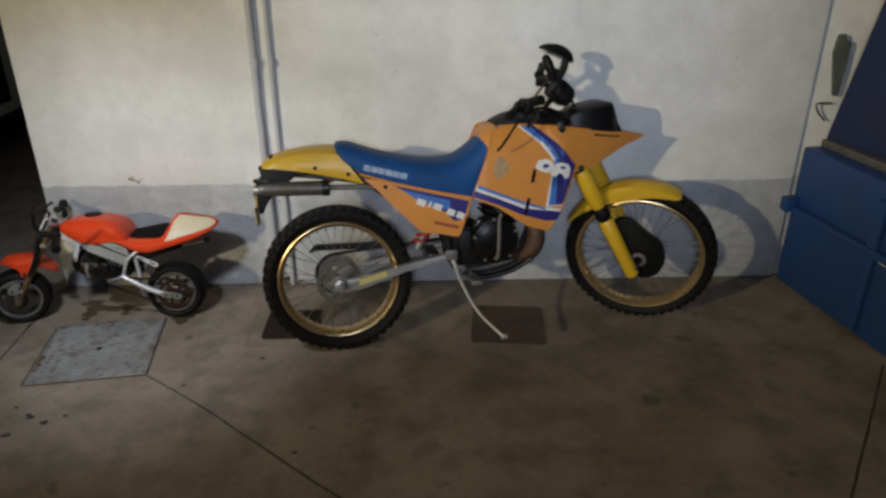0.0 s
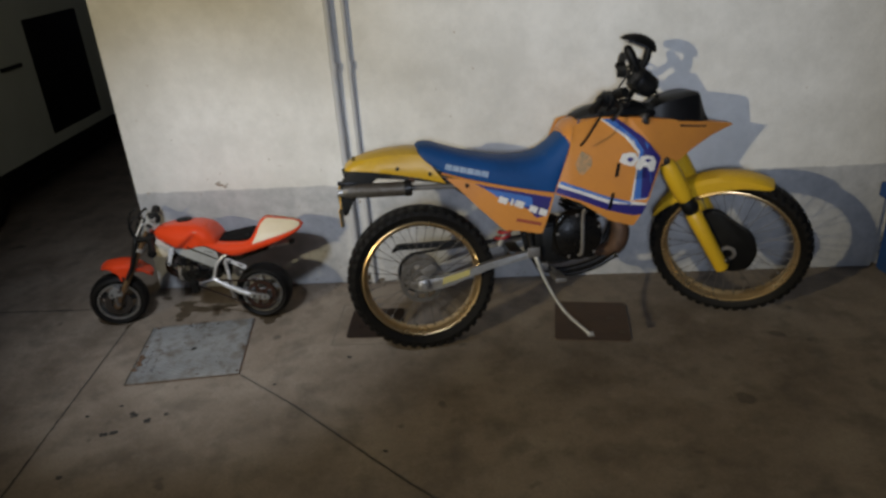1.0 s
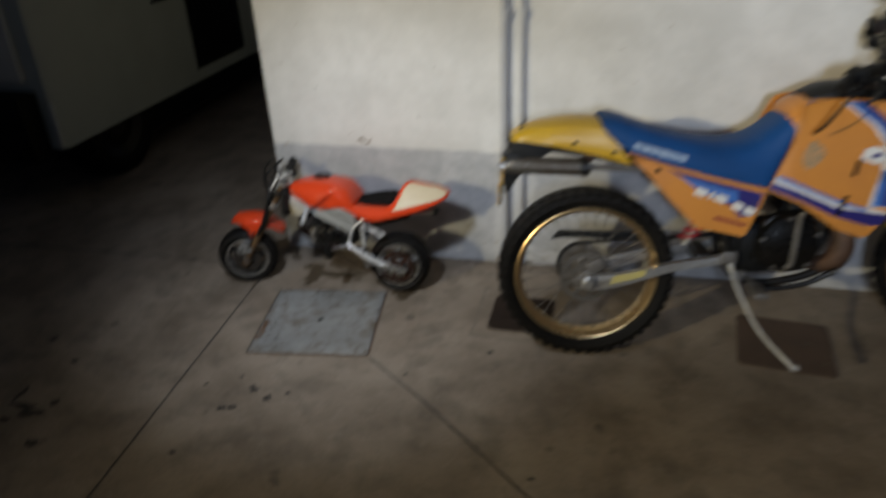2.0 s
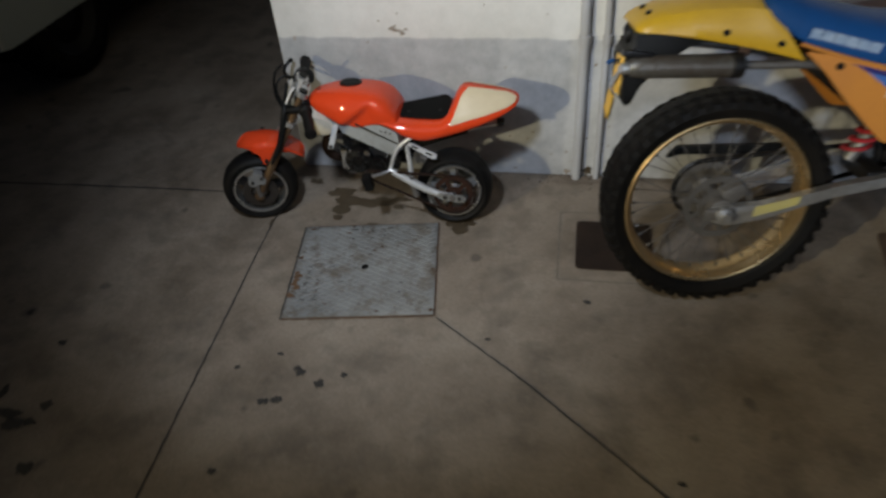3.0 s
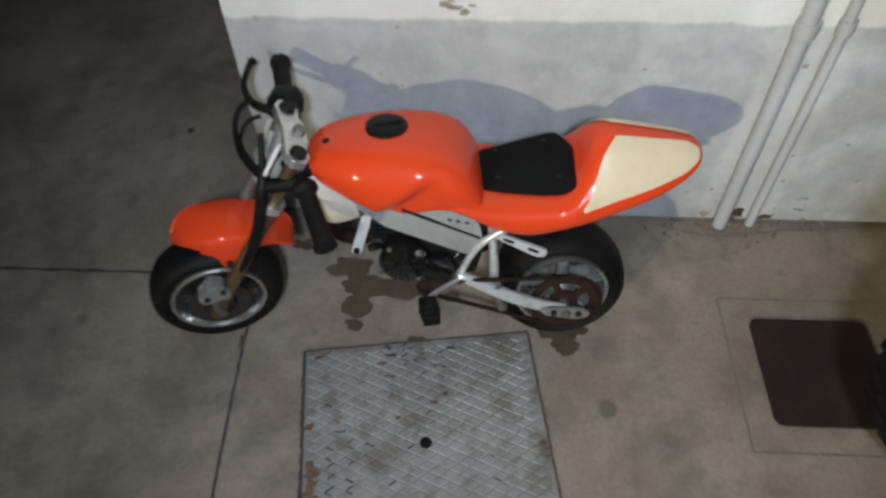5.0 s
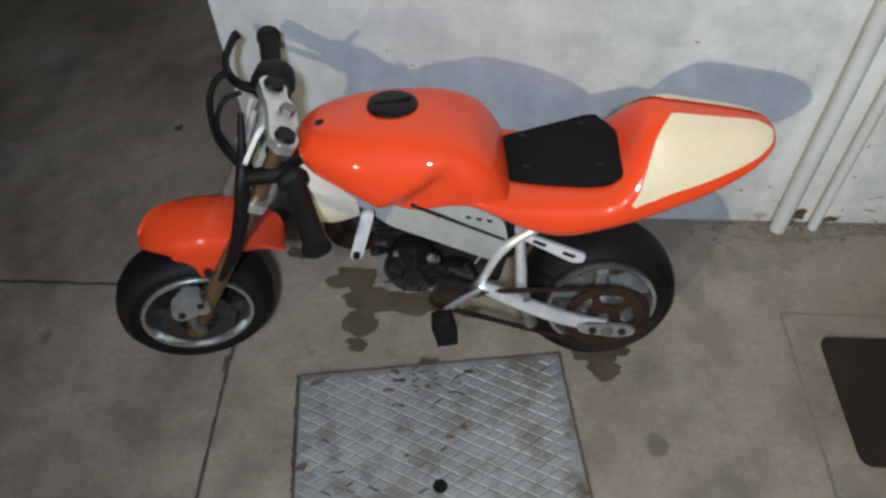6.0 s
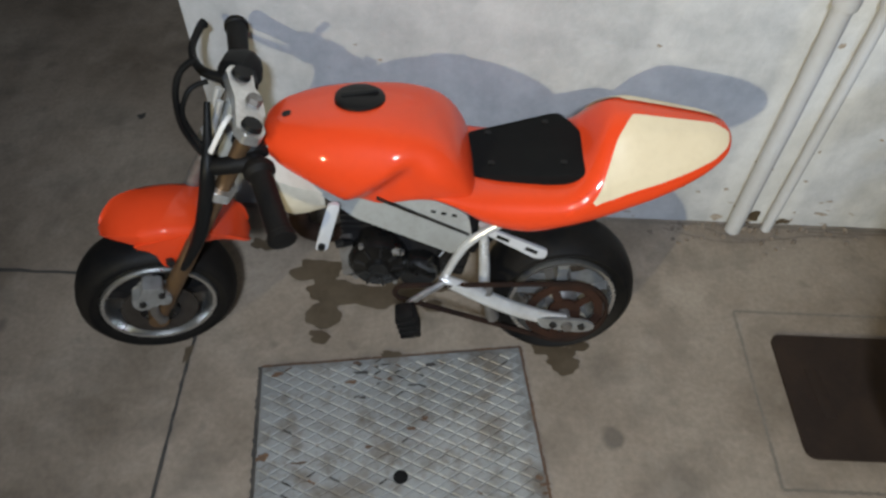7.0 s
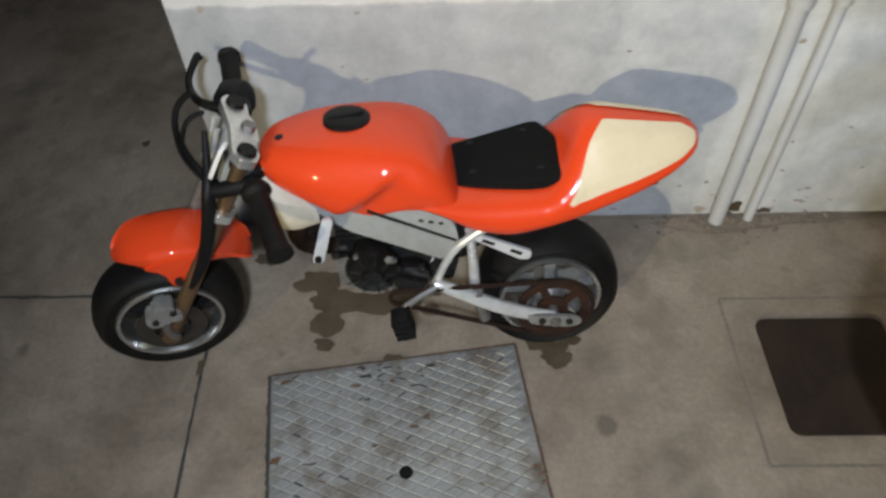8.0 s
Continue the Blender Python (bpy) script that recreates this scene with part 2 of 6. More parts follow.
def concrete_material():
    m, t, p = nodes_of("worn_concrete")
    huge, big, mid, fine = link_noise(t, 0.9, 4.0), link_noise(t, 3.2, 6.0, 0.65), link_noise(t, 17.0, 6.0, 0.7), link_noise(t, 110.0, 4.0)
    a = ramp(t, big.outputs["Fac"], [(0.32, (0.150, 0.116, 0.083)), (0.50, (0.248, 0.197, 0.148)), (0.72, (0.322, 0.266, 0.206))])
    b = ramp(t, huge.outputs["Fac"], [(0.35, (0.78, 0.78, 0.78)), (0.65, (1.0, 1.0, 1.0))])
    c = mixed(t, 1.0, a.outputs["Color"], b.outputs["Color"], "MULTIPLY")
    d = ramp(t, mid.outputs["Fac"], [(0.57, (0, 0, 0)), (0.74, (0.40, 0.40, 0.40))])
    c = mixed(t, d.outputs["Color"], c, (0.105, 0.090, 0.072))
    e = ramp(t, fine.outputs["Fac"], [(0.36, (0.88, 0.88, 0.88)), (0.66, (1.06, 1.06, 1.06))])
    c = mixed(t, 1.0, c, e.outputs["Color"], "MULTIPLY")
    smudge = link_noise(t, 7.0, 5.0, 0.6)
    g = ramp(t, smudge.outputs["Fac"], [(0.50, (0, 0, 0)), (0.68, (0.62, 0.62, 0.62))])
    c = mixed(t, g.outputs["Color"], c, (0.105, 0.086, 0.066))
    worn = link_noise(t, 15.0, 5.0, 0.65)
    k = ramp(t, worn.outputs["Fac"], [(0.54, (0, 0, 0)), (0.78, (0.34, 0.34, 0.34))])
    c = mixed(t, k.outputs["Color"], c, (0.34, 0.292, 0.235))
    spots = link_noise(t, 8.0, 2.0, 0.4)
    s = ramp(t, spots.outputs["Fac"], [(0.70, (0, 0, 0)), (0.74, (0.6, 0.6, 0.6))])
    c = mixed(t, s.outputs["Color"], c, (0.06, 0.05, 0.04))
    t.links.new(c, p.inputs["Base Color"])
    r = ramp(t, big.outputs["Fac"], [(0.3, (0.62, 0.62, 0.62)), (0.7, (0.88, 0.88, 0.88))])
    t.links.new(r.outputs["Color"], p.inputs["Roughness"])
    h = t.nodes.new("ShaderNodeMath")
    h.operation = "MULTIPLY_ADD"
    h.inputs[1].default_value = 0.5
    t.links.new(fine.outputs["Fac"], h.inputs[0])
    t.links.new(mid.outputs["Fac"], h.inputs[2])
    bumped(t, p, h.outputs["Value"], 0.22, 0.005)
    return m


def tread_material(name="galvanised_tread_plate", grime=0.0):
    """Galvanised tread plate with grime and rust at the edges of a worn zinc coat."""
    m, t, p = nodes_of(name)
    big, mid, fine = link_noise(t, 5.0, 5.0, coord="Position"), link_noise(t, 24.0, 5.0, 0.7, "Position"), link_noise(t, 120.0, 3.0, coord="Position")
    a = ramp(t, big.outputs["Fac"], [(0.35, (0.235, 0.238, 0.230)), (0.65, (0.345, 0.348, 0.336))])
    d = ramp(t, mid.outputs["Fac"], [(0.50 - grime, (0, 0, 0)), (0.72 - grime, (0.9, 0.9, 0.9))])
    c = mixed(t, d.outputs["Color"], a.outputs["Color"], (0.150, 0.130, 0.104))
    s = ramp(t, fine.outputs["Fac"], [(0.55, (0, 0, 0)), (0.8, (0.5, 0.5, 0.5))])
    c = mixed(t, s.outputs["Color"], c, (0.16, 0.09, 0.05))
    rust = link_noise(t, 11.0, 4.0, 0.6, "Position")
    k = ramp(t, rust.outputs["Fac"], [(0.54, (0, 0, 0)), (0.66, (0.6, 0.6, 0.6))])
    c = mixed(t, k.outputs["Color"], c, (0.15, 0.115, 0.080))
    t.links.new(c, p.inputs["Base Color"])
    p.inputs["Metallic"].default_value, p.inputs["Roughness"].default_value = 0.35, 0.5
    bumped(t, p, mid.outputs["Fac"], 0.3, 0.003)
    return m


PLASTER, CONCRETE, TREAD = plaster_material(), concrete_material(), tread_material()
TREAD_BASE = tread_material("grimy_tread_base", 0.035)
BROWN_IRON = surf("brown_iron_cover", (0.080, 0.054, 0.040), (0.12, 0.078, 0.055), 0.75, 0.1, scale=9, dirt=0.7, bump=0.5)
IRON = surf("rusted_iron_cover", (0.018, 0.011, 0.008), (0.036, 0.022, 0.014), 0.75, 0.0, scale=9, dirt=0.6, bump=0.5, spec=0.2)
FRAME_DIRT = surf("frame_dirt", (0.14, 0.118, 0.094), (0.20, 0.17, 0.135), 0.95, scale=12, dirt=0.8, bump=0.5)
CRUMB = surf("mortar_crumb", (0.20, 0.16, 0.125), (0.09, 0.07, 0.055), 0.95, scale=60, dirt=0.7, bump=0.5)
BARE = surf("bare_plaster", (0.36, 0.31, 0.26), (0.20, 0.15, 0.11), 0.95, scale=40, dirt=0.8, bump=0.5)
TREAD_RUST = surf("plate_rust", (0.150, 0.085, 0.045), (0.075, 0.045, 0.030), 0.9, scale=60, dirt=0.9, bump=0.5)
TREAD_GAP = surf("rust_edge", (0.085, 0.052, 0.034), (0.17, 0.095, 0.05), 0.9, scale=20, dirt=0.8, bump=0.5)


# ---- mesh tools ----
def part(name, bm, material, parent=None, label="", angle=38):
    """Links a bmesh as one mesh object, under a thing or a part."""
    bmesh.ops.recalc_face_normals(bm, faces=bm.faces[:])
    me = bpy.data.meshes.new(name)
    bm.to_mesh(me)
    bm.free()
    me.polygons.foreach_set("use_smooth", [True] * len(me.polygons))
    me.set_sharp_from_angle(angle=radians(angle))
    me.materials.append(material)
    ob = new(name, me)
    ob.parent = parent
    return tagged(ob, label)


def thing(name, m, label, category, group="", kind=""):
    ob = new(name)
    ob.empty_display_size = 0.1
    ob.matrix_world = m
    return tagged(ob, label, category, group, kind)


def catmull(points, n):
    """n points, evenly by index, on a smooth curve through the given tuples."""
    p = [np.array(q, float) for q in points]
    out = []
    for i in range(n):
        s = i / (n - 1) * (len(p) - 1)
        k = min(int(s), len(p) - 2)
        f = s - k
        a, b, c, d = p[max(k - 1, 0)], p[k], p[k + 1], p[min(k + 2, len(p) - 1)]
        out.append(0.5 * (2 * b + (c - a) * f + (2 * a - 5 * b + 4 * c - d) * f * f + (3 * b - a - 3 * c + d) * f ** 3))
    return out


def loft(bm, rings, caps=True, closed=True):
    vs = [[bm.verts.new(q) for q in r] for r in rings]
    n = len(vs[0])
    for r0, r1 in zip(vs, vs[1:]):
        for i in range(n if closed else n - 1):
            bm.faces.new((r0[i], r0[(i + 1) % n], r1[(i + 1) % n], r1[i]))
    if caps and closed:
        bm.faces.new(vs[0])
        bm.faces.new(vs[-1])
    return bm


def tube(bm, points, r, n=10, smooth=0, closed=False, flat=1.0):
    """A round bar along points; r is one radius or one for each point."""
    pts = [Vector(q) for q in points]
    rs = [r] * len(pts) if isinstance(r, (int, float)) else list(r)
    if smooth:
        joined = catmull([(*q, s) for q, s in zip(pts, rs)], smooth)
        pts, rs = [Vector(q[:3]) for q in joined], [float(q[3]) for q in joined]
    rings, side = [], None
    for i, q in enumerate(pts):
        a, b = (pts[i - 1], pts[(i + 1) % len(pts)]) if closed else (pts[max(i - 1, 0)], pts[min(i + 1, len(pts) - 1)])
        d = (b - a).normalized()
        if side is None:
            side = d.orthogonal().normalized()
        side = (side - d * side.dot(d)).normalized()
        up = d.cross(side)
        rings.append([q + side * (rs[i] * math.cos(k * math.tau / n)) + up * (rs[i] * flat * math.sin(k * math.tau / n)) for k in range(n)])
    if closed:
        rings.append(rings[0])
        return loft(bm, rings, caps=False)
    return loft(bm, rings)


def cyl(bm, p0, p1, r0, r1=None, n=20):
    return tube(bm, [p0, p1], [r0, r0 if r1 is None else r1], n)


def lathe(bm, profile, centre, n=48, closed=False):
    """Turns (radius, v) round an axle along v through centre (a, v, w)."""
    a, v, w = centre
    rings = [[Vector((a + r * math.cos(k * math.tau / n), v + y, w + r * math.sin(k * math.tau / n))) for r, y in profile] for k in range(n + 1)]
    vs = [[bm.verts.new(q) for q in r] for r in rings[:-1]]
    vs.append(vs[0])
    m = len(profile)
    for r0, r1 in zip(vs, vs[1:]):
        for i in range(m if closed else m - 1):
            bm.faces.new((r0[i], r0[(i + 1) % m], r1[(i + 1) % m], r1[i]))
    return bm


def box(bm, centre, size, turn=None, bevel=0.0):
    m = Matrix.Translation(centre) @ (turn.to_4x4() if turn else Matrix()) @ Matrix.Diagonal((*size, 1))
    got = bmesh.ops.create_cube(bm, size=1.0, matrix=m)
    if bevel:
        edges = {e for q in got["verts"] for e in q.link_edges}
        bmesh.ops.bevel(bm, geom=list(edges), offset=bevel, segments=2, affect="EDGES", profile=0.6)
    return bm


def slab(bm, outline, v0, v1, bevel=0.0, segments=2):
    """A plate with its outline in (a, w), from v0 to v1."""
    near = [bm.verts.new((a, v0, w)) for a, w in outline]
    far = [bm.verts.new((a, v1, w)) for a, w in outline]
    faces = [bm.faces.new(near), bm.faces.new(far[::-1])]
    n = len(outline)
    for i in range(n):
        bm.faces.new((near[i], near[(i + 1) % n], far[(i + 1) % n], far[i]))
    if bevel:
        edges = [e for f in faces for e in f.edges]
        bmesh.ops.bevel(bm, geom=edges, offset=bevel, segments=segments, affect="EDGES", profile=0.6)
    return bm


def sheet(bm, outline, vfun, thick=0.004, cuts=3):
    """A curved panel: an outline in (a, w) that follows v = vfun(a, w)."""
    f = bm.faces.new([bm.verts.new((a, 0.0, w)) for a, w in outline])
    bmesh.ops.triangulate(bm, faces=[f])
    bmesh.ops.subdivide_edges(bm, edges=bm.edges[:], cuts=cuts, use_grid_fill=True)
    for q in bm.verts:
        q.co.y = vfun(q.co.x, q.co.z)
    sign = 1 if vfun(*outline[0]) < 0 else -1
    back = bmesh.ops.duplicate(bm, geom=bm.faces[:])
    for q in back["geom"]:
        if isinstance(q, bmesh.types.BMVert):
            q.co.y += sign * thick
    fronts = [e for e in bm.edges if e.is_boundary]
    bmesh.ops.bridge_loops(bm, edges=fronts)
    return bm


def rounded(outline, r=0.02, n=4):
    """The outline with its corners rounded."""
    out, m = [], len(outline)
    for i in range(m):
        p, a, b = Vector(outline[i]), Vector(outline[i - 1]), Vector(outline[(i + 1) % m])
        da, db = a - p, b - p
        k = min(r, da.length * 0.45, db.length * 0.45)
        q0, q1 = p + da.normalized() * k, p + db.normalized() * k
        for j in range(n + 1):
            f = j / n
            out.append(tuple(q0 * (1 - f) ** 2 + p * 2 * f * (1 - f) + q1 * f * f))
    return out


def ring_of(a, wb, wt, hw, half, mid=0.0):
    """A closed cross-section at a; half lists (part of half-width, part of height) from the top's middle to the bottom's."""
    right = [(a, mid - hw * x, wb + (wt - wb) * y) for x, y in half]
    left = [(a, mid + hw * x, wb + (wt - wb) * y) for x, y in half[-2:0:-1]]
    return right + left


def body(bm, stations, half, n=28, half_end=None):
    """Lofts smooth cross-sections through stations of (a, bottom, top, half width)."""
    rings, smooth = [], catmull(stations, n)
    for i, (a, wb, wt, hw) in enumerate(smooth):
        h = half
        if half_end:
            f = i / (n - 1)
            f = f * f * (3 - 2 * f)
            h = [(x0 * (1 - f) + x1 * f, y0 * (1 - f) + y1 * f) for (x0, y0), (x1, y1) in zip(half, half_end)]
        rings.append([Vector(q) for q in ring_of(a, wb, wt, hw, h)])
    return loft(bm, rings)


def bars(parent, spots, v, material, label, thick=0.002):
    """Plain bars that stand for lettering: each (a, w, length, height, tilt)."""
    for a, w, le, he, tilt in spots:
        part("maker_mark", box(bmesh.new(), (a, v, w), (le, thick, he), Matrix.Rotation(radians(tilt), 3, "Y")), material, parent, label)


def knobs(parent, centre, r, rows, count, size, turn):
    """Tread blocks round a tyre, all on one mesh."""
    block = bmesh.new()
    box(block, (0, 0, 0), size, bevel=0.0015)
    me = bpy.data.meshes.new("tread_knob")
    block.to_mesh(me)
    block.free()
    me.materials.append(RUBBER)
    for row, (y, drop) in enumerate(rows):
        for k in range(count):
            ang = (k + 0.5 * (row % 2)) * math.tau / count
            ob = new("tread_knob", me)
            ob.parent = parent
            m = Matrix.Translation(centre) @ Matrix.Rotation(-ang, 4, "Y") @ Matrix.Translation((r - drop, y, 0))
            ob.matrix_local = turn @ m if turn else m
            tagged(ob)


# ---- the setting: floor, wall, pipes, covers ----
def flat_strip(points, width, z, seed):
    """A thin uneven strip on the floor along points."""
    rng = random.Random(seed)
    bm = bmesh.new()
    pts = [Vector(q) for q in catmull(points, 22 * (len(points) - 1) + 1)]
    rows = []
    for i, q in enumerate(pts):
        d = (pts[min(i + 1, len(pts) - 1)] - pts[max(i - 1, 0)]).normalized()
        s = Vector((-d.y, d.x)) * width * rng.uniform(0.32, 0.60)
        j = Vector((-d.y, d.x)) * width * rng.uniform(-0.16, 0.16)
        rows.append((q + s + j, q - s + j))
    vs = [[bm.verts.new((*q, z)) for q in r] for r in rows]
    for r0, r1 in zip(vs, vs[1:]):
        bm.faces.new((r0[0], r0[1], r1[1], r1[0]))
    return bm


def blot(bm, centre, rx, ry, z, seed):
    rng = random.Random(seed)
    waves = [(n, rng.uniform(0.04, 0.30) / n ** 0.6, rng.uniform(0, math.tau)) for n in (2, 3, 4, 5, 7, 9)]
    ring = []
    for k in range(40):
        a = k * math.tau / 40
        r = 0.95 + sum(h * math.cos(n * a + f) for n, h, f in waves)
        ring.append(bm.verts.new((centre[0] + rx * r * math.cos(a), centre[1] + ry * r * math.sin(a), z)))
    bm.faces.new(ring)
    return bm


def build_ground():
    bm = bmesh.new()
    vs = [bm.verts.new(q) for q in ((-90, -90, 0), (90, -90, 0), (90, 90, 0), (-90, 90, 0))]
    bm.faces.new(vs)
    tagged(part("ground", bm, CONCRETE), "worn stained concrete yard floor", "ground", kind="structure")
    for i, (pts, wd) in enumerate((([(0.0, -0.20), (0.004, -0.42), (0.02, -0.75), (0.034, -1.05), (0.062, -1.6), (0.10, -2.4), (0.16, -3.6)], 0.0056),
                                   ([(-6.0, -0.26), (-2.6, -0.215), (-1.3, -0.205), (-0.6, -0.192), (0.0, -0.195)], 0.0085),
                                   ([(0.62, -0.735), (0.86, -0.92), (1.0, -1.04), (1.3, -1.30), (1.40, -1.38), (1.9, -1.78), (2.6, -2.4)], 0.0048),
                                   ([(3.40, -0.76), (3.15, -1.094), (2.90, -1.425), (2.4, -2.1)], 0.006),
                                   ([(0.02, -0.010), (0.5, -0.008), (1.3, -0.010), (2.4, -0.008), (3.3, -0.010)], 0.005))):
        tagged(part("floor_joint", flat_strip(pts, wd, 0.002 + 0.0004 * i, i), JOINT if i < 4 else FRAME_DIRT), "dark dirt-filled joint in the concrete", "floor joint", kind="structure")


def build_wall():
    bm = bmesh.new()
    box(bm, (1.66, 0.15, 1.75), (3.32, 0.30, 3.5), bevel=0.006)
    tagged(part("wall_north", bm, PLASTER), "white plastered wall with a grey-white plinth coat", "wall", kind="structure")
    bm = bmesh.new()
    box(bm, (3.95, 0.165, 1.75), (1.25, 0.27, 3.5), bevel=0.004)
    tagged(part("wall_pier", bm, PLASTER), "white plastered wall behind the blue container", "wall", kind="structure")
    bm = bmesh.new()
    box(bm, (0.15, 2.65, 1.75), (0.30, 4.69, 3.5), bevel=0.006)
    tagged(part("wall_west", bm, PLASTER), "side wall of the white building", "wall", kind="structure")


def build_pipe(x, r, name, label):
    t = thing(name, Matrix.Translation((x, -r - 0.006, 0)), label, "pipe", group="pipes on the wall")
    bm = bmesh.new()
    tube(bm, [(0, 0, 0.004), (0.0, 0, 0.4), (-0.004, 0.002, 0.9), (0.0, 0, 2.0), (0, 0, 3.4)], r, 14, smooth=24)
    part("pipe_run", bm, PIPE_PAINT, t)
    for z in (0.50, 1.02, 1.9):
        bm = bmesh.new()
        cyl(bm, (0, 0, z - 0.013), (0, 0, z + 0.013), r + 0.004, n=14)
        box(bm, (0, r * 0.6 + 0.002, z), (0.012, r + 0.006, 0.016))
        part("clip", bm, PIPE_PAINT, t)


def build_tread_cover():
    """The square tread-plate cover let into the floor in front of the small motorcycle."""
    turn = math.atan2(0.06, 0.43)
    t = thing("tread_plate_cover", Matrix.Translation((0.369, -0.549, 0)) @ Matrix.Rotation(turn, 4, "Z"), "galvanised steel tread-plate cover with rust, flush in the concrete", "manhole cover")
    w, d = 0.434, 0.420
    c = [(-w / 2, -d / 2), (w / 2, -d / 2), (w / 2, d / 2), (-w / 2, d / 2)]
    for k in range(4):
        (x0, y0), (x1, y1) = c[k], c[(k + 1) % 4]
        line = [(x0 + (x1 - x0) * f, y0 + (y1 - y0) * f) for f in (0, 0.25, 0.5, 0.75, 1)]
        part("rim", flat_strip(line, 0.0052 if k in (1, 2) else 0.0085, 0.0022 + 0.0002 * k, 60 + k), TREAD_GAP if k != 3 else JOINT, t, "ragged rusty edge")
    bm = bmesh.new()
    box(bm, (0, 0, 0.003), (w - 0.006, d - 0.006, 0.006), bevel=0.0015)
    part("plate", bm, TREAD_BASE, t)
    nx, ny = 12, 20
    sx, sy = (w - 0.010) / nx, (d - 0.010) / ny
    lozenge = [(x * f, y * g, z) for f, g, z in ((sx * 0.46, sy * 0.46, 0.0), (sx * 0.38, sy * 0.38, 0.0016)) for x, y in ((-1, 0), (0, -1), (1, 0), (0, 1))]
    faces = [(4, 5, 6, 7)] + [(a, (a + 1) % 4, 4 + (a + 1) % 4, 4 + a) for a in range(4)]
    one = bpy.data.meshes.new("tread_lozenge")
    one.from_pydata(lozenge, [], faces)
    one.materials.append(TREAD)
    spots = [(-(w - 0.010) / 2 + sx * (i + 0.5 + 0.5 * (j % 2)), -(d - 0.010) / 2 + sy * (j + 1) * 0.5) for j in range(ny * 2 - 2, -1, -1) for i in range(nx - (j % 2))]
    spots = [q for q in spots if math.hypot(*q) > 0.016]
    for x, y in spots[:300]:
        ob = new("tread_lozenge", one)
        ob.parent = t
        ob.matrix_local = Matrix.Translation((x, y, 0.0062))
        tagged(ob)
    rest = bpy.data.meshes.new("tread_pattern")
    rest.from_pydata([(x + p, y + q, 0.0062 + z) for x, y in spots[300:] for p, q, z in lozenge], [], [tuple(8 * k + c for c in f) for k in range(len(spots) - 300) for f in faces])
    rest.materials.append(TREAD)
    ob = new("tread_pattern", rest)
    ob.parent = t
    tagged(ob, "raised diamond tread", kind="stuff")
    bm = bmesh.new()
    # thin black disc on the plate; its colour gives the hole's shade
    cyl(bm, (0, 0, 0.0062), (0, 0, 0.0075), 0.011, n=18)
    part("lifting_hole_disc", bm, BLACK, t, "raised black disc for the lifting hole")
    rng = random.Random(11)
    for k in range(26):
        x, y = (rng.uniform(-0.2, 0.2), rng.uniform(-0.2, 0.2)) if k > 20 else (rng.gauss(-0.015, 0.03), 0.20 - abs(rng.gauss(0, 0.05))) if k < 9 else (rng.choice((-1, 1)) * (0.212 - abs(rng.gauss(0, 0.012))), rng.uniform(-0.2, 0.2))
        bm = blot(bmesh.new(), (x, y), rng.uniform(0.004, 0.013), rng.uniform(0.0015, 0.005), 0.0087 + 0.00002 * k, 400 + k)
        part("grime", bm, JOINT if k < 6 else TREAD_GAP, t, "patch of grime and rust")
    for k in range(12):
        bm = blot(bmesh.new(), (-0.205 + abs(rng.gauss(0, 0.012)), rng.gauss(-0.05, 0.06)), rng.uniform(0.006, 0.015), rng.uniform(0.004, 0.010), 0.0094 + 0.00002 * k, 460 + k)
        part("rust_patch", bm, TREAD_RUST, t, "orange-brown rust at the plate's edge")
    for k in range(64):
        x, y = (rng.gauss(-0.02, 0.025), 0.20 - abs(rng.gauss(0, 0.035))) if k < 14 else (rng.gauss(-0.165, 0.030), rng.gauss(-0.075, 0.060)) if k < 44 else (rng.uniform(-0.2, 0.2), rng.uniform(-0.2, 0.2))
        i, j = round((x + w / 2) / sx), round((y + d / 2) / sy)
        x, y, way = -(w - 0.010) / 2 + sx * i, -(d - 0.010) / 2 + sy * (j + 0.5), rng.choice((-1, 1))
        if max(abs(x) + sx / 2, abs(y) + sy / 2) < 0.206:
            a, b = rng.uniform(-0.5, -0.1), rng.uniform(0.1, 0.5)
            part("gap_dirt", flat_strip([(x + sx * (0.25 + 0.5 * f), y + way * sy * (0.25 + 0.5 * f)) for f in (a, 0.0, b)], 0.0026, 0.0081 + 0.00001 * k, 900 + k), JOINT if k % 3 else TREAD_GAP, t, "dirt in the gap between the diamonds")


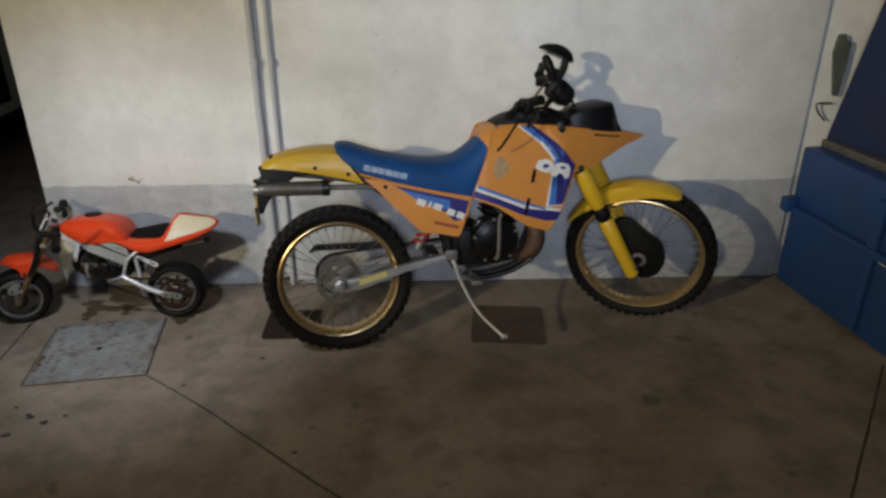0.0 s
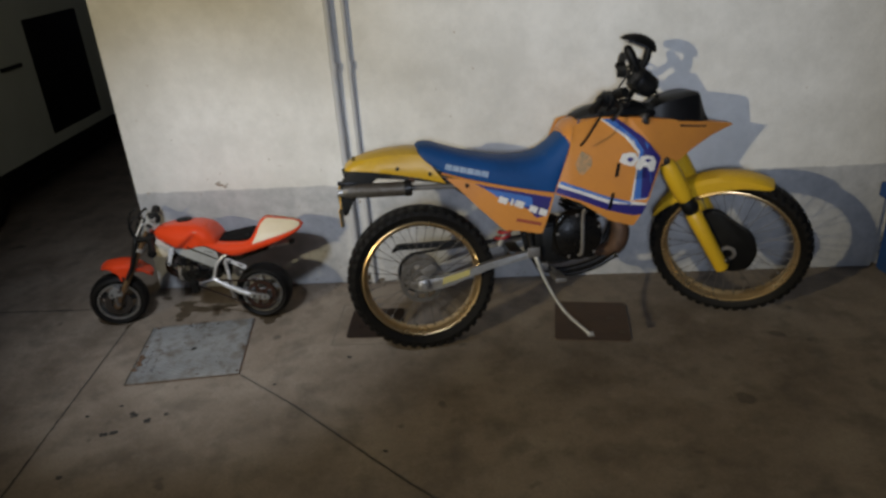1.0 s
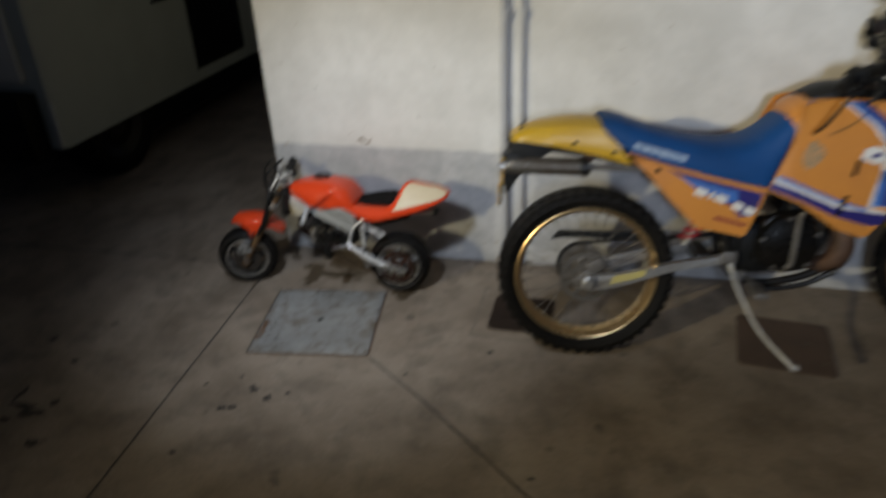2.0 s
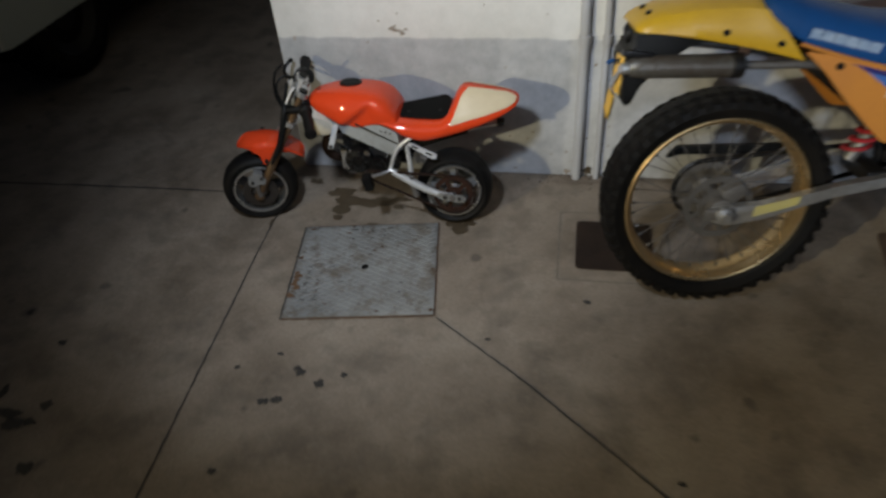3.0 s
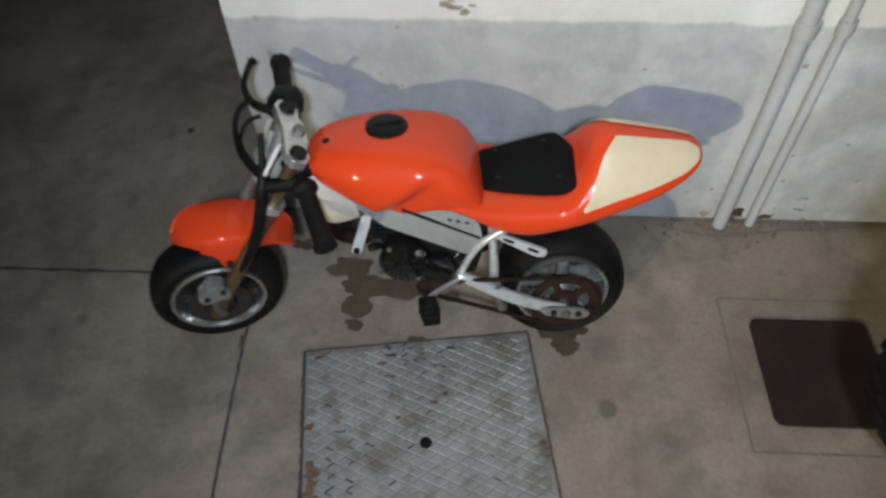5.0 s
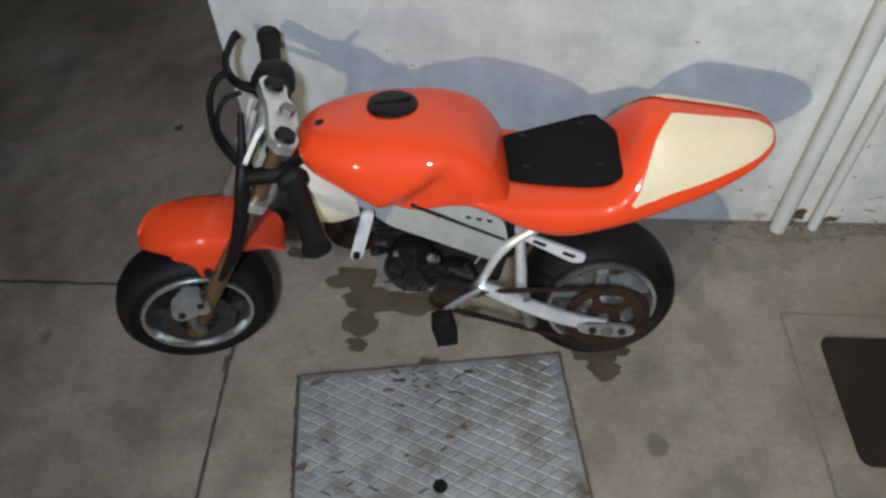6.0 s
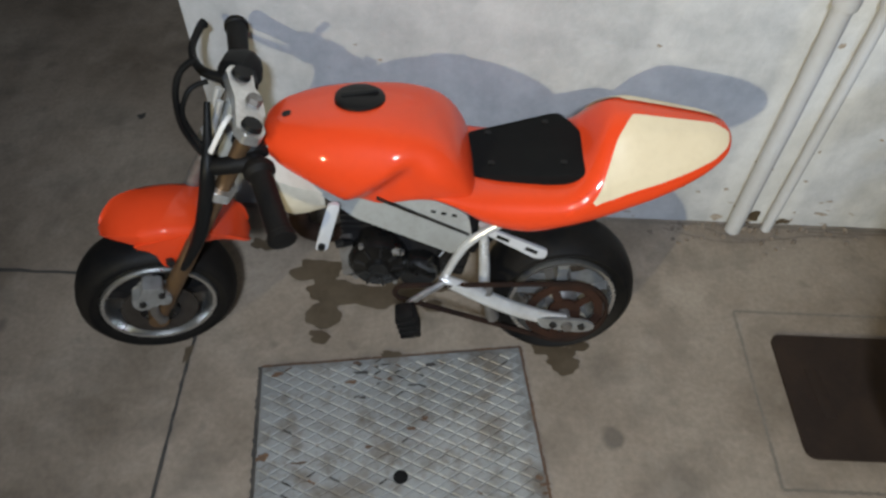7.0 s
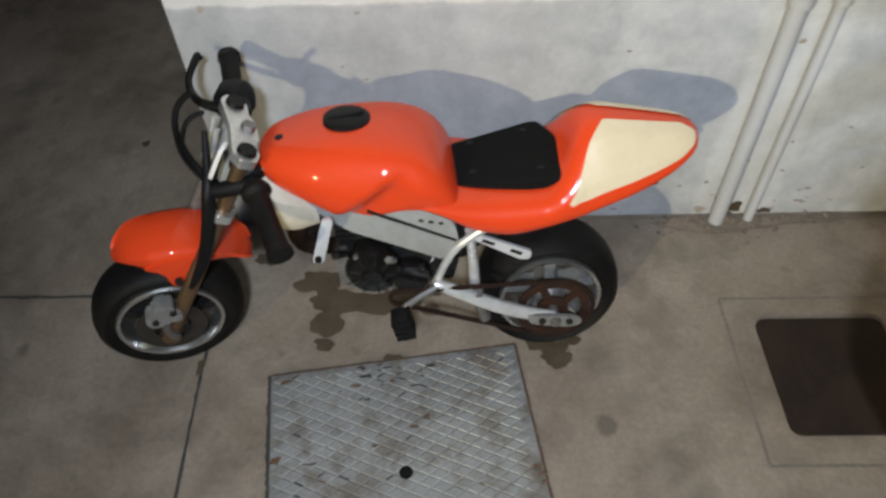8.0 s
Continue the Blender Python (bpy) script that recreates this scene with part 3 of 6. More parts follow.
def build_iron_cover(x0, x1, y0, y1, turn, label, framed):
    cx, cy = (x0 + x1) / 2, (y0 + y1) / 2
    w, d = x1 - x0, y1 - y0
    t = thing("iron_cover", Matrix.Translation((cx, cy, 0)) @ Matrix.Rotation(turn, 4, "Z"), label, "manhole cover", group="iron covers")
    bm = bmesh.new()
    o = rounded([(-w / 2, -d / 2), (w / 2, -d / 2), (w / 2, d / 2), (-w / 2, d / 2)], 0.02)
    bot = [bm.verts.new((*q, 0.001)) for q in o]
    top = [bm.verts.new((*q, 0.006)) for q in o]
    bm.faces.new(top)
    for i in range(len(o)):
        bm.faces.new((bot[i], bot[(i + 1) % len(o)], top[(i + 1) % len(o)], top[i]))
    iron = IRON if framed else BROWN_IRON
    part("lid", bm, iron, t)
    if framed:
        part("raised_bar", box(bmesh.new(), (-w * 0.26, 0.0, 0.0068), (0.022, d * 0.40, 0.002), Matrix.Rotation(radians(4), 3, "Z"), 0.0008), IRON, t, "dusty raised bar")
    if not framed:
        for k, (x, y) in enumerate(((0.26 * w, 0.02), (0.40 * w, -0.085))):
            part("rust_spot", blot(bmesh.new(), (x, y), 0.016, 0.011, 0.0065, 500 + k), OIL, t, "dark spot on the lid")
        return
    hx, hy = w / 2 + 0.050, d / 2 + 0.050
    c = [(-hx, -hy), (hx, -hy), (hx, hy), (-hx, hy)]
    for n in range(4):
        (xa, ya), (xb, yb) = c[n], c[(n + 1) % 4]
        line = [(xa + (xb - xa) * f, ya + (yb - ya) * f) for f in (0, 0.25, 0.5, 0.75, 1)]
        part("frame_edge", flat_strip(line, 0.0055, 0.0006 + 0.0002 * n, 300 + n), FRAME_DIRT, t, "dirt line round the concrete frame")


def build_stains():
    bm = bmesh.new()
    z = 0.0012
    for i, (x, y, rx, ry) in enumerate(((0.188, -0.163, 0.046, 0.030), (0.218, -0.207, 0.044, 0.036), (0.285, -0.217, 0.062, 0.030), (0.345, -0.207, 0.052, 0.027), (0.405, -0.190, 0.036, 0.012), (0.213, -0.262, 0.036, 0.028), (0.213, -0.307, 0.021, 0.013),
                                        (0.404, -0.234, 0.021, 0.013), (0.610, -0.312, 0.033, 0.021), (0.627, -0.340, 0.028, 0.022), (0.652, -0.300, 0.020, 0.016), (0.338, -0.338, 0.02, 0.008), (0.079, -0.107, 0.022, 0.018), (-0.001, -0.352, 0.006, 0.020))):
        blot(bm, (x, y), rx, ry, z + i * 0.0002, 40 + i)
    tagged(part("oil_stain", bm, OIL), "brown oil stain on the concrete", "oil stain", kind="structure")
    bm = bmesh.new()
    for i, (x, y, r) in enumerate(((0.304, -0.967, 0.013), (0.363, -0.998, 0.014), (0.419, -0.963, 0.009), (0.27, -1.06, 0.014), (0.238, -1.069, 0.013), (0.129, -0.969, 0.008), (0.229, -0.911, 0.008),
                                   (-0.403, -0.939, 0.012), (1.027, -0.631, 0.010), (0.291, -0.955, 0.010), (-0.257, -1.323, 0.020), (-0.449, -1.265, 0.018), (-0.317, -1.146, 0.016),
                                   (-0.573, -0.836, 0.012), (1.234, -1.176, 0.008), (-0.265, 0.251, 0.010), (0.77, -0.80, 0.007), (0.192, -1.275, 0.010))):
        blot(bm, (x, y), r * 1.1, r * 0.9, z + 0.0004, 80 + i)
    for i, (x, y, rx, ry) in enumerate(((-0.41, -1.18, 0.05, 0.014), (-0.37, -1.21, 0.03, 0.02), (-0.46, -1.13, 0.012, 0.035), (-0.33, -1.2, 0.02, 0.012), (-0.42, -1.25, 0.025, 0.01))):
        blot(bm, (x, y), rx, ry, z + 0.0008 + i * 0.0002, 120 + i)
    tagged(part("dark_spots", bm, JOINT), "dark drips and spots on the concrete", "stain", kind="structure")


build_ground()
build_wall()
build_pipe(0.982, 0.0148, "wall_pipe", "white-painted pipe clipped to the wall")
build_pipe(1.048, 0.0098, "wall_pipe", "thin white-painted pipe clipped to the wall")
build_tread_cover()
build_iron_cover(0.990, 1.215, -0.491, -0.266, 0.0, "brown rusted iron cover under the rear tyre", True)
build_iron_cover(1.855, 2.152, -0.562, -0.262, math.atan2(-0.030, 0.300), "brown rusted iron cover under the kickstand", False)
build_stains()


def build_crumbs():
    """Crumbled mortar along the foot of the wall, thickest round the pipes."""
    rng = random.Random(5)
    bm = bmesh.new()
    for k in range(130):
        x = rng.gauss(1.0, 0.10) if k % 3 else rng.uniform(0.45, 3.2)
        y = -0.004 - abs(rng.gauss(0, 0.022))
        r = rng.uniform(0.0015, 0.0060)
        m = Matrix.Translation((x, y, r * 0.4)) @ Euler([rng.uniform(0, 3) for _ in range(3)]).to_matrix().to_4x4() @ Matrix.Diagonal((r * rng.uniform(0.8, 1.8), r, r * 0.7, 1))
        bmesh.ops.create_icosphere(bm, subdivisions=1, radius=1.0, matrix=m)
    tagged(part("mortar_crumbs", bm, CRUMB), "loose mortar crumbs at the foot of the wall", "rubble", kind="stuff")


def build_flakes():
    """Places where the paint has flaked off the plaster, and a dark blot for a hole."""
    rng = random.Random(9)
    spots = [(0.385, 0.522, 0.012, 0.006), (0.400, 0.516, 0.016, 0.005), (0.418, 0.507, 0.010, 0.006), (0.395, 0.530, 0.006, 0.004), (0.43, 0.520, 0.007, 0.003)]
    # the oil-dark blot between the pipe feet paints a hole's shade
    spots += [(1.018, 0.022, 0.017, 0.017), (0.950, 0.018, 0.012, 0.009), (1.082, 0.012, 0.018, 0.007), (1.02, 0.41, 0.006, 0.005)]
    spots += [(rng.uniform(0.5, 3.2), abs(rng.gauss(0.0, 0.03)) + 0.012, rng.uniform(0.004, 0.010), rng.uniform(0.002, 0.004)) for _ in range(7)]
    spots += [(rng.uniform(0.2, 1.4), rng.uniform(0.06, 0.9), rng.uniform(0.002, 0.005), rng.uniform(0.0015, 0.003)) for _ in range(16)]
    spots += [(rng.gauss(1.02, 0.13), abs(rng.gauss(0.0, 0.12)) + 0.01, rng.uniform(0.002, 0.007), rng.uniform(0.001, 0.004)) for _ in range(34)]
    for i, (x, z, rx, rz) in enumerate(spots):
        bm = blot(bmesh.new(), (x, z), rx, rz, 0.0, 200 + i)
        bm.transform(Matrix(((1, 0, 0, 0), (0, 0, 1, -0.0012 - 0.00003 * i), (0, 1, 0, 0), (0, 0, 0, 1))))
        tagged(part("flake_or_hole", bm, OIL if i in (5, 7) else BARE), "bare patch of flaked wall paint, painted dark as a hole at the pipes", "paint flake", kind="structure")


def build_foot_cracks():
    """Cracked, dirty mortar round the foot of the pipes."""
    for i, (pts, wd) in enumerate((([(0.845, -0.022), (0.90, -0.040), (0.955, -0.052), (1.02, -0.050)], 0.0035), ([(0.93, -0.018), (0.99, -0.044), (1.07, -0.040), (1.14, -0.028), (1.24, -0.030)], 0.005), ([(1.10, -0.016), (1.22, -0.020), (1.36, -0.016), (1.55, -0.020)], 0.004))):
        tagged(part("mortar_crack", flat_strip(pts, wd, 0.0026 + 0.0003 * i, 800 + i), CRUMB), "cracked brown mortar at the foot of the wall", "crack", kind="structure")


build_foot_cracks()
build_crumbs()
build_flakes()


# ---- the trail motorcycle: a forward, v towards the wall, w up; it leans on the wall ----
def stand(x, y, heading, lean):
    return Matrix.Translation((x, y, 0)) @ Matrix.Rotation(radians(heading), 4, "Z") @ Matrix.Rotation(radians(-lean), 4, "X")


def steered(foot, rake, angle):
    """The turn of a fork about its raked steering axis through foot, in the bike's own axes."""
    axis = Vector((-math.sin(rake), 0, math.cos(rake)))
    return Matrix.Translation(foot) @ Matrix.Rotation(angle, 4, axis) @ Matrix.Translation(-Vector(foot))


def moved(bm, m):
    if m is not None:
        bm.transform(m)
    return bm


def spoked_wheel(parent, name, centre, tyre_r, rim_r, half, turn, drum_r, spokes, knob_count):
    """A wheel with a knobbly tyre, a gold rim, wire spokes and a hub."""
    w = part(name, moved(lathe(bmesh.new(), [(0.018, -half * 1.5), (0.032, -half * 1.45), (0.034, -half * 0.9), (0.024, -half * 0.8), (0.022, half * 0.8), (0.034, half * 0.9), (0.032, half * 1.45), (0.018, half * 1.5)], centre, 24), turn), DULL_STEEL, parent, "dull alloy wheel hub")
    prof = [(rim_r - 0.004, -half * 0.55), (rim_r + 0.012, -half * 0.86), ((rim_r + tyre_r) / 2, -half), (tyre_r - 0.018, -half * 0.92), (tyre_r - 0.010, -half * 0.6), (tyre_r - 0.007, 0)]
    prof += [(r, -y) for r, y in prof[-2::-1]]
    bm = lathe(bmesh.new(), prof, centre, 64)
    part("tyre", moved(bm, turn), RUBBER, w, "black knobbly tyre", 25)
    knobs(w, centre, tyre_r - 0.0075, ((-half * 0.62, 0.006), (0, 0.0), (half * 0.62, 0.006)), knob_count, (0.009, half * 0.44, 0.024), turn)
    knobs(w, centre, tyre_r - 0.0205, ((-half * 0.92, 0.0), (half * 0.93, 0.0)), knob_count, (0.018, half * 0.20, 0.018), turn)
    rim = [(rim_r + 0.005, -half * 0.74), (rim_r + 0.001, -half * 0.78), (rim_r - 0.004, -half * 0.74), (rim_r - 0.006, -half * 0.60), (rim_r - 0.013, -half * 0.46), (rim_r - 0.016, -half * 0.30), (rim_r - 0.016, half * 0.30), (rim_r - 0.013, half * 0.46), (rim_r - 0.006, half * 0.60), (rim_r - 0.004, half * 0.74), (rim_r + 0.001, half * 0.78), (rim_r + 0.004, half * 0.70), (rim_r - 0.004, half * 0.5), (rim_r - 0.006, -half * 0.5)]
    part("rim", moved(lathe(bmesh.new(), rim, centre, 72, closed=True), turn), GOLD, w, "gold anodised rim")
    a, v, z = centre
    for k in range(spokes):
        ang = k * math.tau / spokes
        side = 1 if k % 2 else -1
        off = 0.42 * (1 if k % 4 < 2 else -1)
        p0 = (a + 0.033 * math.cos(ang + off), v + side * half * 0.9, z + 0.033 * math.sin(ang + off))
        p1 = (a + (rim_r - 0.018) * math.cos(ang), v + side * 0.004, z + (rim_r - 0.018) * math.sin(ang))
        bm = cyl(bmesh.new(), p0, p1, 0.0012, n=5)
        d = (Vector(p0) - Vector(p1)).normalized()
        cyl(bm, p1, Vector(p1) + d * 0.012, 0.0032, n=6)
        part("spoke", moved(bm, turn), SPOKE, w)
    if drum_r:
        bm = lathe(bmesh.new(), [(0.012, -0.062), (0.03, -0.062), (drum_r * 0.55, -0.056), (drum_r, -0.046), (drum_r, -0.026), (0.03, -0.024)], centre, 32)
        part("brake_drum", moved(bm, turn), BLACK_METAL, w, "black brake drum")
    return w


def arc_shell(bm, centre, stations, n, thick=0.004):
    """A mudguard round an axle: stations of (degrees, top radius, side radius, half width)."""
    a, v, w = centre
    rings = []
    for deg, rt, rs, hw in catmull(stations, n):
        c, s = math.cos(radians(deg)), math.sin(radians(deg))
        line = [(-hw, rs), (-hw * 0.96, rs * 0.35 + rt * 0.65), (-hw * 0.72, rt - 0.006), (0, rt), (hw * 0.72, rt - 0.006), (hw * 0.96, rs * 0.35 + rt * 0.65), (hw, rs)]
        inner = [(y * (1 - thick / hw), r - thick) for y, r in line[::-1]]
        rings.append([Vector((a + r * c, v + y, w + r * s)) for y, r in line + inner])
    return loft(bm, rings)


def build_trail_bike():
    bike = thing("trail_motorcycle", stand(1.328, -0.546, 9.5, 8.5), "orange, yellow and blue off-road motorcycle leaning on the white wall", "motorcycle")
    rear = (0.003, 0.0, 0.285)
    turn = steered((1.158, 0, 0.26), radians(28), radians(-34))
    foot, s, p = Vector((1.158, 0, 0.26)), Vector((-0.469, 0, 0.883)), Vector((0.883, 0, 0.469))
    front = tuple(foot + p * 0.10)

    w = spoked_wheel(bike, "rear_wheel", rear, 0.291, 0.226, 0.054, None, 0, 36, 46)
    bm = bmesh.new()
    a, v, z = rear
    lathe(bm, [(0.086, -0.052), (0.086, -0.048), (0.070, -0.048), (0.070, -0.052)], rear, 40, closed=True)
    lathe(bm, [(0.050, -0.053), (0.050, -0.047), (0.034, -0.047), (0.034, -0.053)], rear, 32, closed=True)
    for k in range(9):
        ang = k * math.tau / 9
        box(bm, (a + 0.060 * math.cos(ang), -0.050, z + 0.060 * math.sin(ang)), (0.026, 0.0035, 0.012), Matrix.Rotation(-ang, 3, "Y"))
    part("brake_disc", bm, SPOKE, w, "drilled steel brake disc")
    bm = lathe(bmesh.new(), [(0.0, -0.118), (0.012, -0.118), (0.013, -0.108), (0.02, -0.106), (0.02, -0.05)], rear, 16)
    part("axle_nut", bm, ALU, w)
    box_bm = slab(bmesh.new(), rounded([(-0.005, 0.335), (0.045, 0.36), (0.065, 0.335), (0.02, 0.30)], 0.01), -0.075, -0.045, 0.004)
    part("brake_caliper", box_bm, DULL_STEEL, w, "alloy brake caliper")

    w = spoked_wheel(bike, "front_wheel", front, 0.306, 0.250, 0.044, turn, 0.080, 36, 50)
    plate_line = [(-0.118, 0.160), (-0.055, 0.185), (0.015, 0.130), (0.085, 0.085), (0.108, 0.010), (0.080, -0.070), (0.0, -0.090), (-0.062, -0.020)]
    bm = slab(bmesh.new(), rounded([(front[0] + a, front[2] + w0) for a, w0 in plate_line], 0.024), -0.062, -0.034, 0.006)
    part("brake_plate", moved(bm, turn), BLACK, w, "black brake cover")

    # fork, triple clamps, mudguard and handlebar all turn with the front wheel
    fork = part("fork", moved(box(box(bmesh.new(), tuple(foot + s * 0.47 + p * 0.03), (0.10, 0.23, 0.028), Matrix.Rotation(radians(-28), 3, "Y"), 0.008), tuple(foot + s * 0.64 + p * 0.03), (0.10, 0.22, 0.026), Matrix.Rotation(radians(-28), 3, "Y"), 0.008), turn), BLACK_METAL, bike, "black fork clamps")
    for side in (-1, 1):
        base = foot + p * 0.060 + Vector((0, side * 0.082, 0))
        bm = tube(bmesh.new(), [base + s * 0.20, base + s * 0.66], 0.019, 14)
        part("fork_tube", moved(bm, turn), DULL_STEEL, fork)
        bm = tube(bmesh.new(), [base + s * 0.285, base + s * 0.31, base + s * 0.43, base + s * 0.46], [0.026, 0.034, 0.034, 0.027], 16)
        part("upper_guard", moved(bm, turn), YELLOW, fork, "yellow plastic fork sleeve")
        bm = tube(bmesh.new(), [base + s * 0.225, base + s * 0.24, base + s * 0.27, base + s * 0.285], [0.025, 0.031, 0.031, 0.026], 16)
        part("seal", moved(bm, turn), BLACK, fork, "black rubber fork seal")
        bm = tube(bmesh.new(), [base + s * -0.055, base + s * -0.045, base + s * 0.08, base + s * 0.215, base + s * 0.225], [0.018, 0.027, 0.029, 0.031, 0.024], 16)
        part("lower_guard", moved(bm, turn), YELLOW, fork, "yellow plastic fork guard")
        bm = cyl(bmesh.new(), base + s * -0.02 + p * -0.01, base + s * -0.02 + p * 0.035, 0.013, n=12)
        part("axle_lug", moved(bm, turn), BLACK_METAL, fork)
    bm = arc_shell(bmesh.new(), front, [(65, 0.318, 0.306, 0.036), (69, 0.321, 0.296, 0.044), (80, 0.324, 0.285, 0.050), (100, 0.324, 0.268, 0.052), (122, 0.324, 0.270, 0.050), (140, 0.324, 0.290, 0.046), (158, 0.322, 0.314, 0.034)], 26)
    part("front_mudguard", moved(bm, turn), YELLOW, bike, "yellow plastic front mudguard")

    top = foot + s * 0.72 + p * 0.02
    bar = bmesh.new()
    tube(bar, [top + Vector((-0.07, -0.305, 0.072)), top + Vector((-0.055, -0.19, 0.066)), top + Vector((0.0, -0.10, 0.008)), top + Vector((0, 0, 0.0)), top + Vector((0.0, 0.10, 0.008)), top + Vector((-0.055, 0.18, 0.066)), top + Vector((-0.07, 0.262, 0.072))], 0.011, 12, smooth=28)
    bar = part("handlebar", moved(bar, turn), BLACK_METAL, bike, "black tubular handlebar")
    for side, out in ((-1, 0.305), (1, 0.262)):
        bm = bmesh.new()
        e = [top + Vector((-0.072, side * (out + 0.004), 0.0725)), top + Vector((-0.069, side * (out - 0.004), 0.072)), top + Vector((-0.060, side * (out - 0.10), 0.068)), top + Vector((-0.059, side * (out - 0.105), 0.068)), top + Vector((-0.058, side * (out - 0.112), 0.067))]
        tube(bm, e, [0.013, 0.0160, 0.0145, 0.021, 0.019], 14)
        part("grip", moved(bm, turn), RUBBER, bar, "black rubber grip")
        bm = bmesh.new()
        box(bm, tuple(top + Vector((-0.045, side * (out - 0.145), 0.058))), (0.050, 0.045, 0.045) if side < 0 else (0.036, 0.040, 0.034), bevel=0.005)
        cyl(bm, top + Vector((-0.02, side * (out - 0.145), 0.075)), top + Vector((0.02, side * (out - 0.12), 0.095)), 0.018 if side < 0 else 0.012, n=12)
        part("switch_housing", moved(bm, turn), BLACK, bar, "black switch and lever housing")
        bm = tube(bmesh.new(), [top + Vector((-0.015, side * (out - 0.13), 0.058)), top + Vector((0.012, side * (out - 0.09), 0.05)), top + Vector((0.012, side * (out - 0.05), 0.045)), top + Vector((0.004, side * (out - 0.01), 0.044)), top + Vector((0.0, side * out, 0.044))], [0.007, 0.006, 0.0055, 0.006, 0.008], 8, smooth=16)
        part("lever", moved(bm, turn), BLACK_METAL, bar, "black lever")
    # front brake cable and throttle cable that loop over the tank
    cables = bmesh.new()
    tube(cables, [(0.665, -0.215, 0.880), (0.640, -0.235, 0.855), (0.605, -0.225, 0.800), (0.590, -0.205, 0.775)], 0.0045, 8, smooth=16)
    tube(cables, [(0.70, -0.17, 0.885), (0.76, -0.13, 0.91), (0.85, -0.08, 0.89), (0.92, -0.05, 0.83)], 0.005, 8, smooth=18)
    tube(cables, [(0.90, 0.16, 0.96), (0.95, 0.09, 0.95), (0.96, 0.0, 0.88), (0.94, -0.03, 0.80)], 0.005, 8, smooth=18)
    part("cable", cables, BLACK, bar, "black control cable")

    # folded mirror on its thin stalk
    mirror = part("mirror", body(bmesh.new(), [(0.812, 1.120, 1.126, 0.008), (0.832, 1.113, 1.133, 0.020), (0.870, 1.101, 1.134, 0.029), (0.905, 1.084, 1.124, 0.028), (0.934, 1.064, 1.104, 0.019), (0.944, 1.062, 1.084, 0.009)], [(0, 1), (0.5, 0.92), (0.9, 0.6), (1, 0.2), (0.8, 0), (0, 0)], 20), BLACK, bike, "black mirror housing folded down")
    bm = slab(bmesh.new(), [(0.834, 1.114), (0.905, 1.083), (0.903, 1.077), (0.832, 1.108)], -0.022, 0.022)
    part("mirror_glass", bm, CHROME, mirror, "mirror glass edge")
    bm = tube(bmesh.new(), [(0.832, 0.0, 1.092), (0.838, 0.0, 1.080), (0.850, -0.004, 1.050), (0.862, -0.008, 1.020), (0.870, -0.01, 0.995), (0.878, -0.01, 0.965)], [0.008, 0.016, 0.019, 0.014, 0.008, 0.008], 12, smooth=16)
    tube(bm, [(0.918, 0.0, 1.085), (0.908, 0.0, 1.040), (0.882, -0.005, 1.000)], [0.012, 0.015, 0.012], 10, smooth=10)
    part("mirror_joint", bm, BLACK, mirror)
    bm = tube(bmesh.new(), [(0.700, -0.190, 0.905), (0.755, -0.13, 0.955), (0.855, -0.015, 1.02)], 0.0042, 8, smooth=12)
    part("mirror_stalk", bm, BLACK_METAL, mirror, "thin black mirror stalk")

    # clocks
    clocks = bmesh.new()
    body(clocks, [(-0.040, -0.034, 0.034, 0.045), (-0.02, -0.040, 0.040, 0.055), (0.03, -0.040, 0.036, 0.052), (0.05, -0.03, 0.026, 0.04)], [(0, 1), (0.6, 1), (0.95, 0.75), (1, 0.5), (0.95, 0.25), (0.6, 0), (0, 0)], 14)
    clocks.transform(Matrix.Translation((0.895, 0.005, 0.955)) @ Matrix.Rotation(radians(38), 4, "Y"))
    clocks = part("instrument_pod", clocks, BLACK, bike, "black instrument pod")
    bm = lathe(bmesh.new(), [(0.0, 0.004), (0.030, 0.004), (0.034, 0.0), (0.034, -0.01)], (0, 0, 0), 24)
    bm.transform(Matrix.Translation((0.862, -0.035, 0.985)) @ Matrix.Rotation(radians(38), 4, "Y") @ Matrix.Rotation(radians(90), 4, "Z"))
    part("dial", bm, DARK_GLASS, clocks, "dark dial")

    # bodywork
    def side_v(side, half=0.155):
        def f(a, w):
            v = half - 0.045 * max(0.0, (w - 0.74) / 0.11) ** 2 - 0.03 * max(0.0, (0.56 - w) / 0.12) ** 2
            if a > 0.86:
                v *= max(0.03, 1 - (a - 0.86) / 0.39) ** 0.85
            if a < 0.56:
                v -= 0.25 * (0.56 - a)
            return side * v
        return f

    shroud_line = rounded([(0.590, 0.838), (0.545, 0.701), (0.508, 0.596), (0.600, 0.556), (0.719, 0.472), (0.812, 0.438), (0.863, 0.551), (0.915, 0.672), (0.905, 0.70), (0.800, 0.846), (0.687, 0.854)], 0.010)
    beak_line = [(0.790, 0.846), (0.912, 0.668), (0.955, 0.658), (1.000, 0.672), (1.060, 0.705), (1.150, 0.742), (1.252, 0.768), (1.250, 0.773), (1.085, 0.803), (0.900, 0.832)]
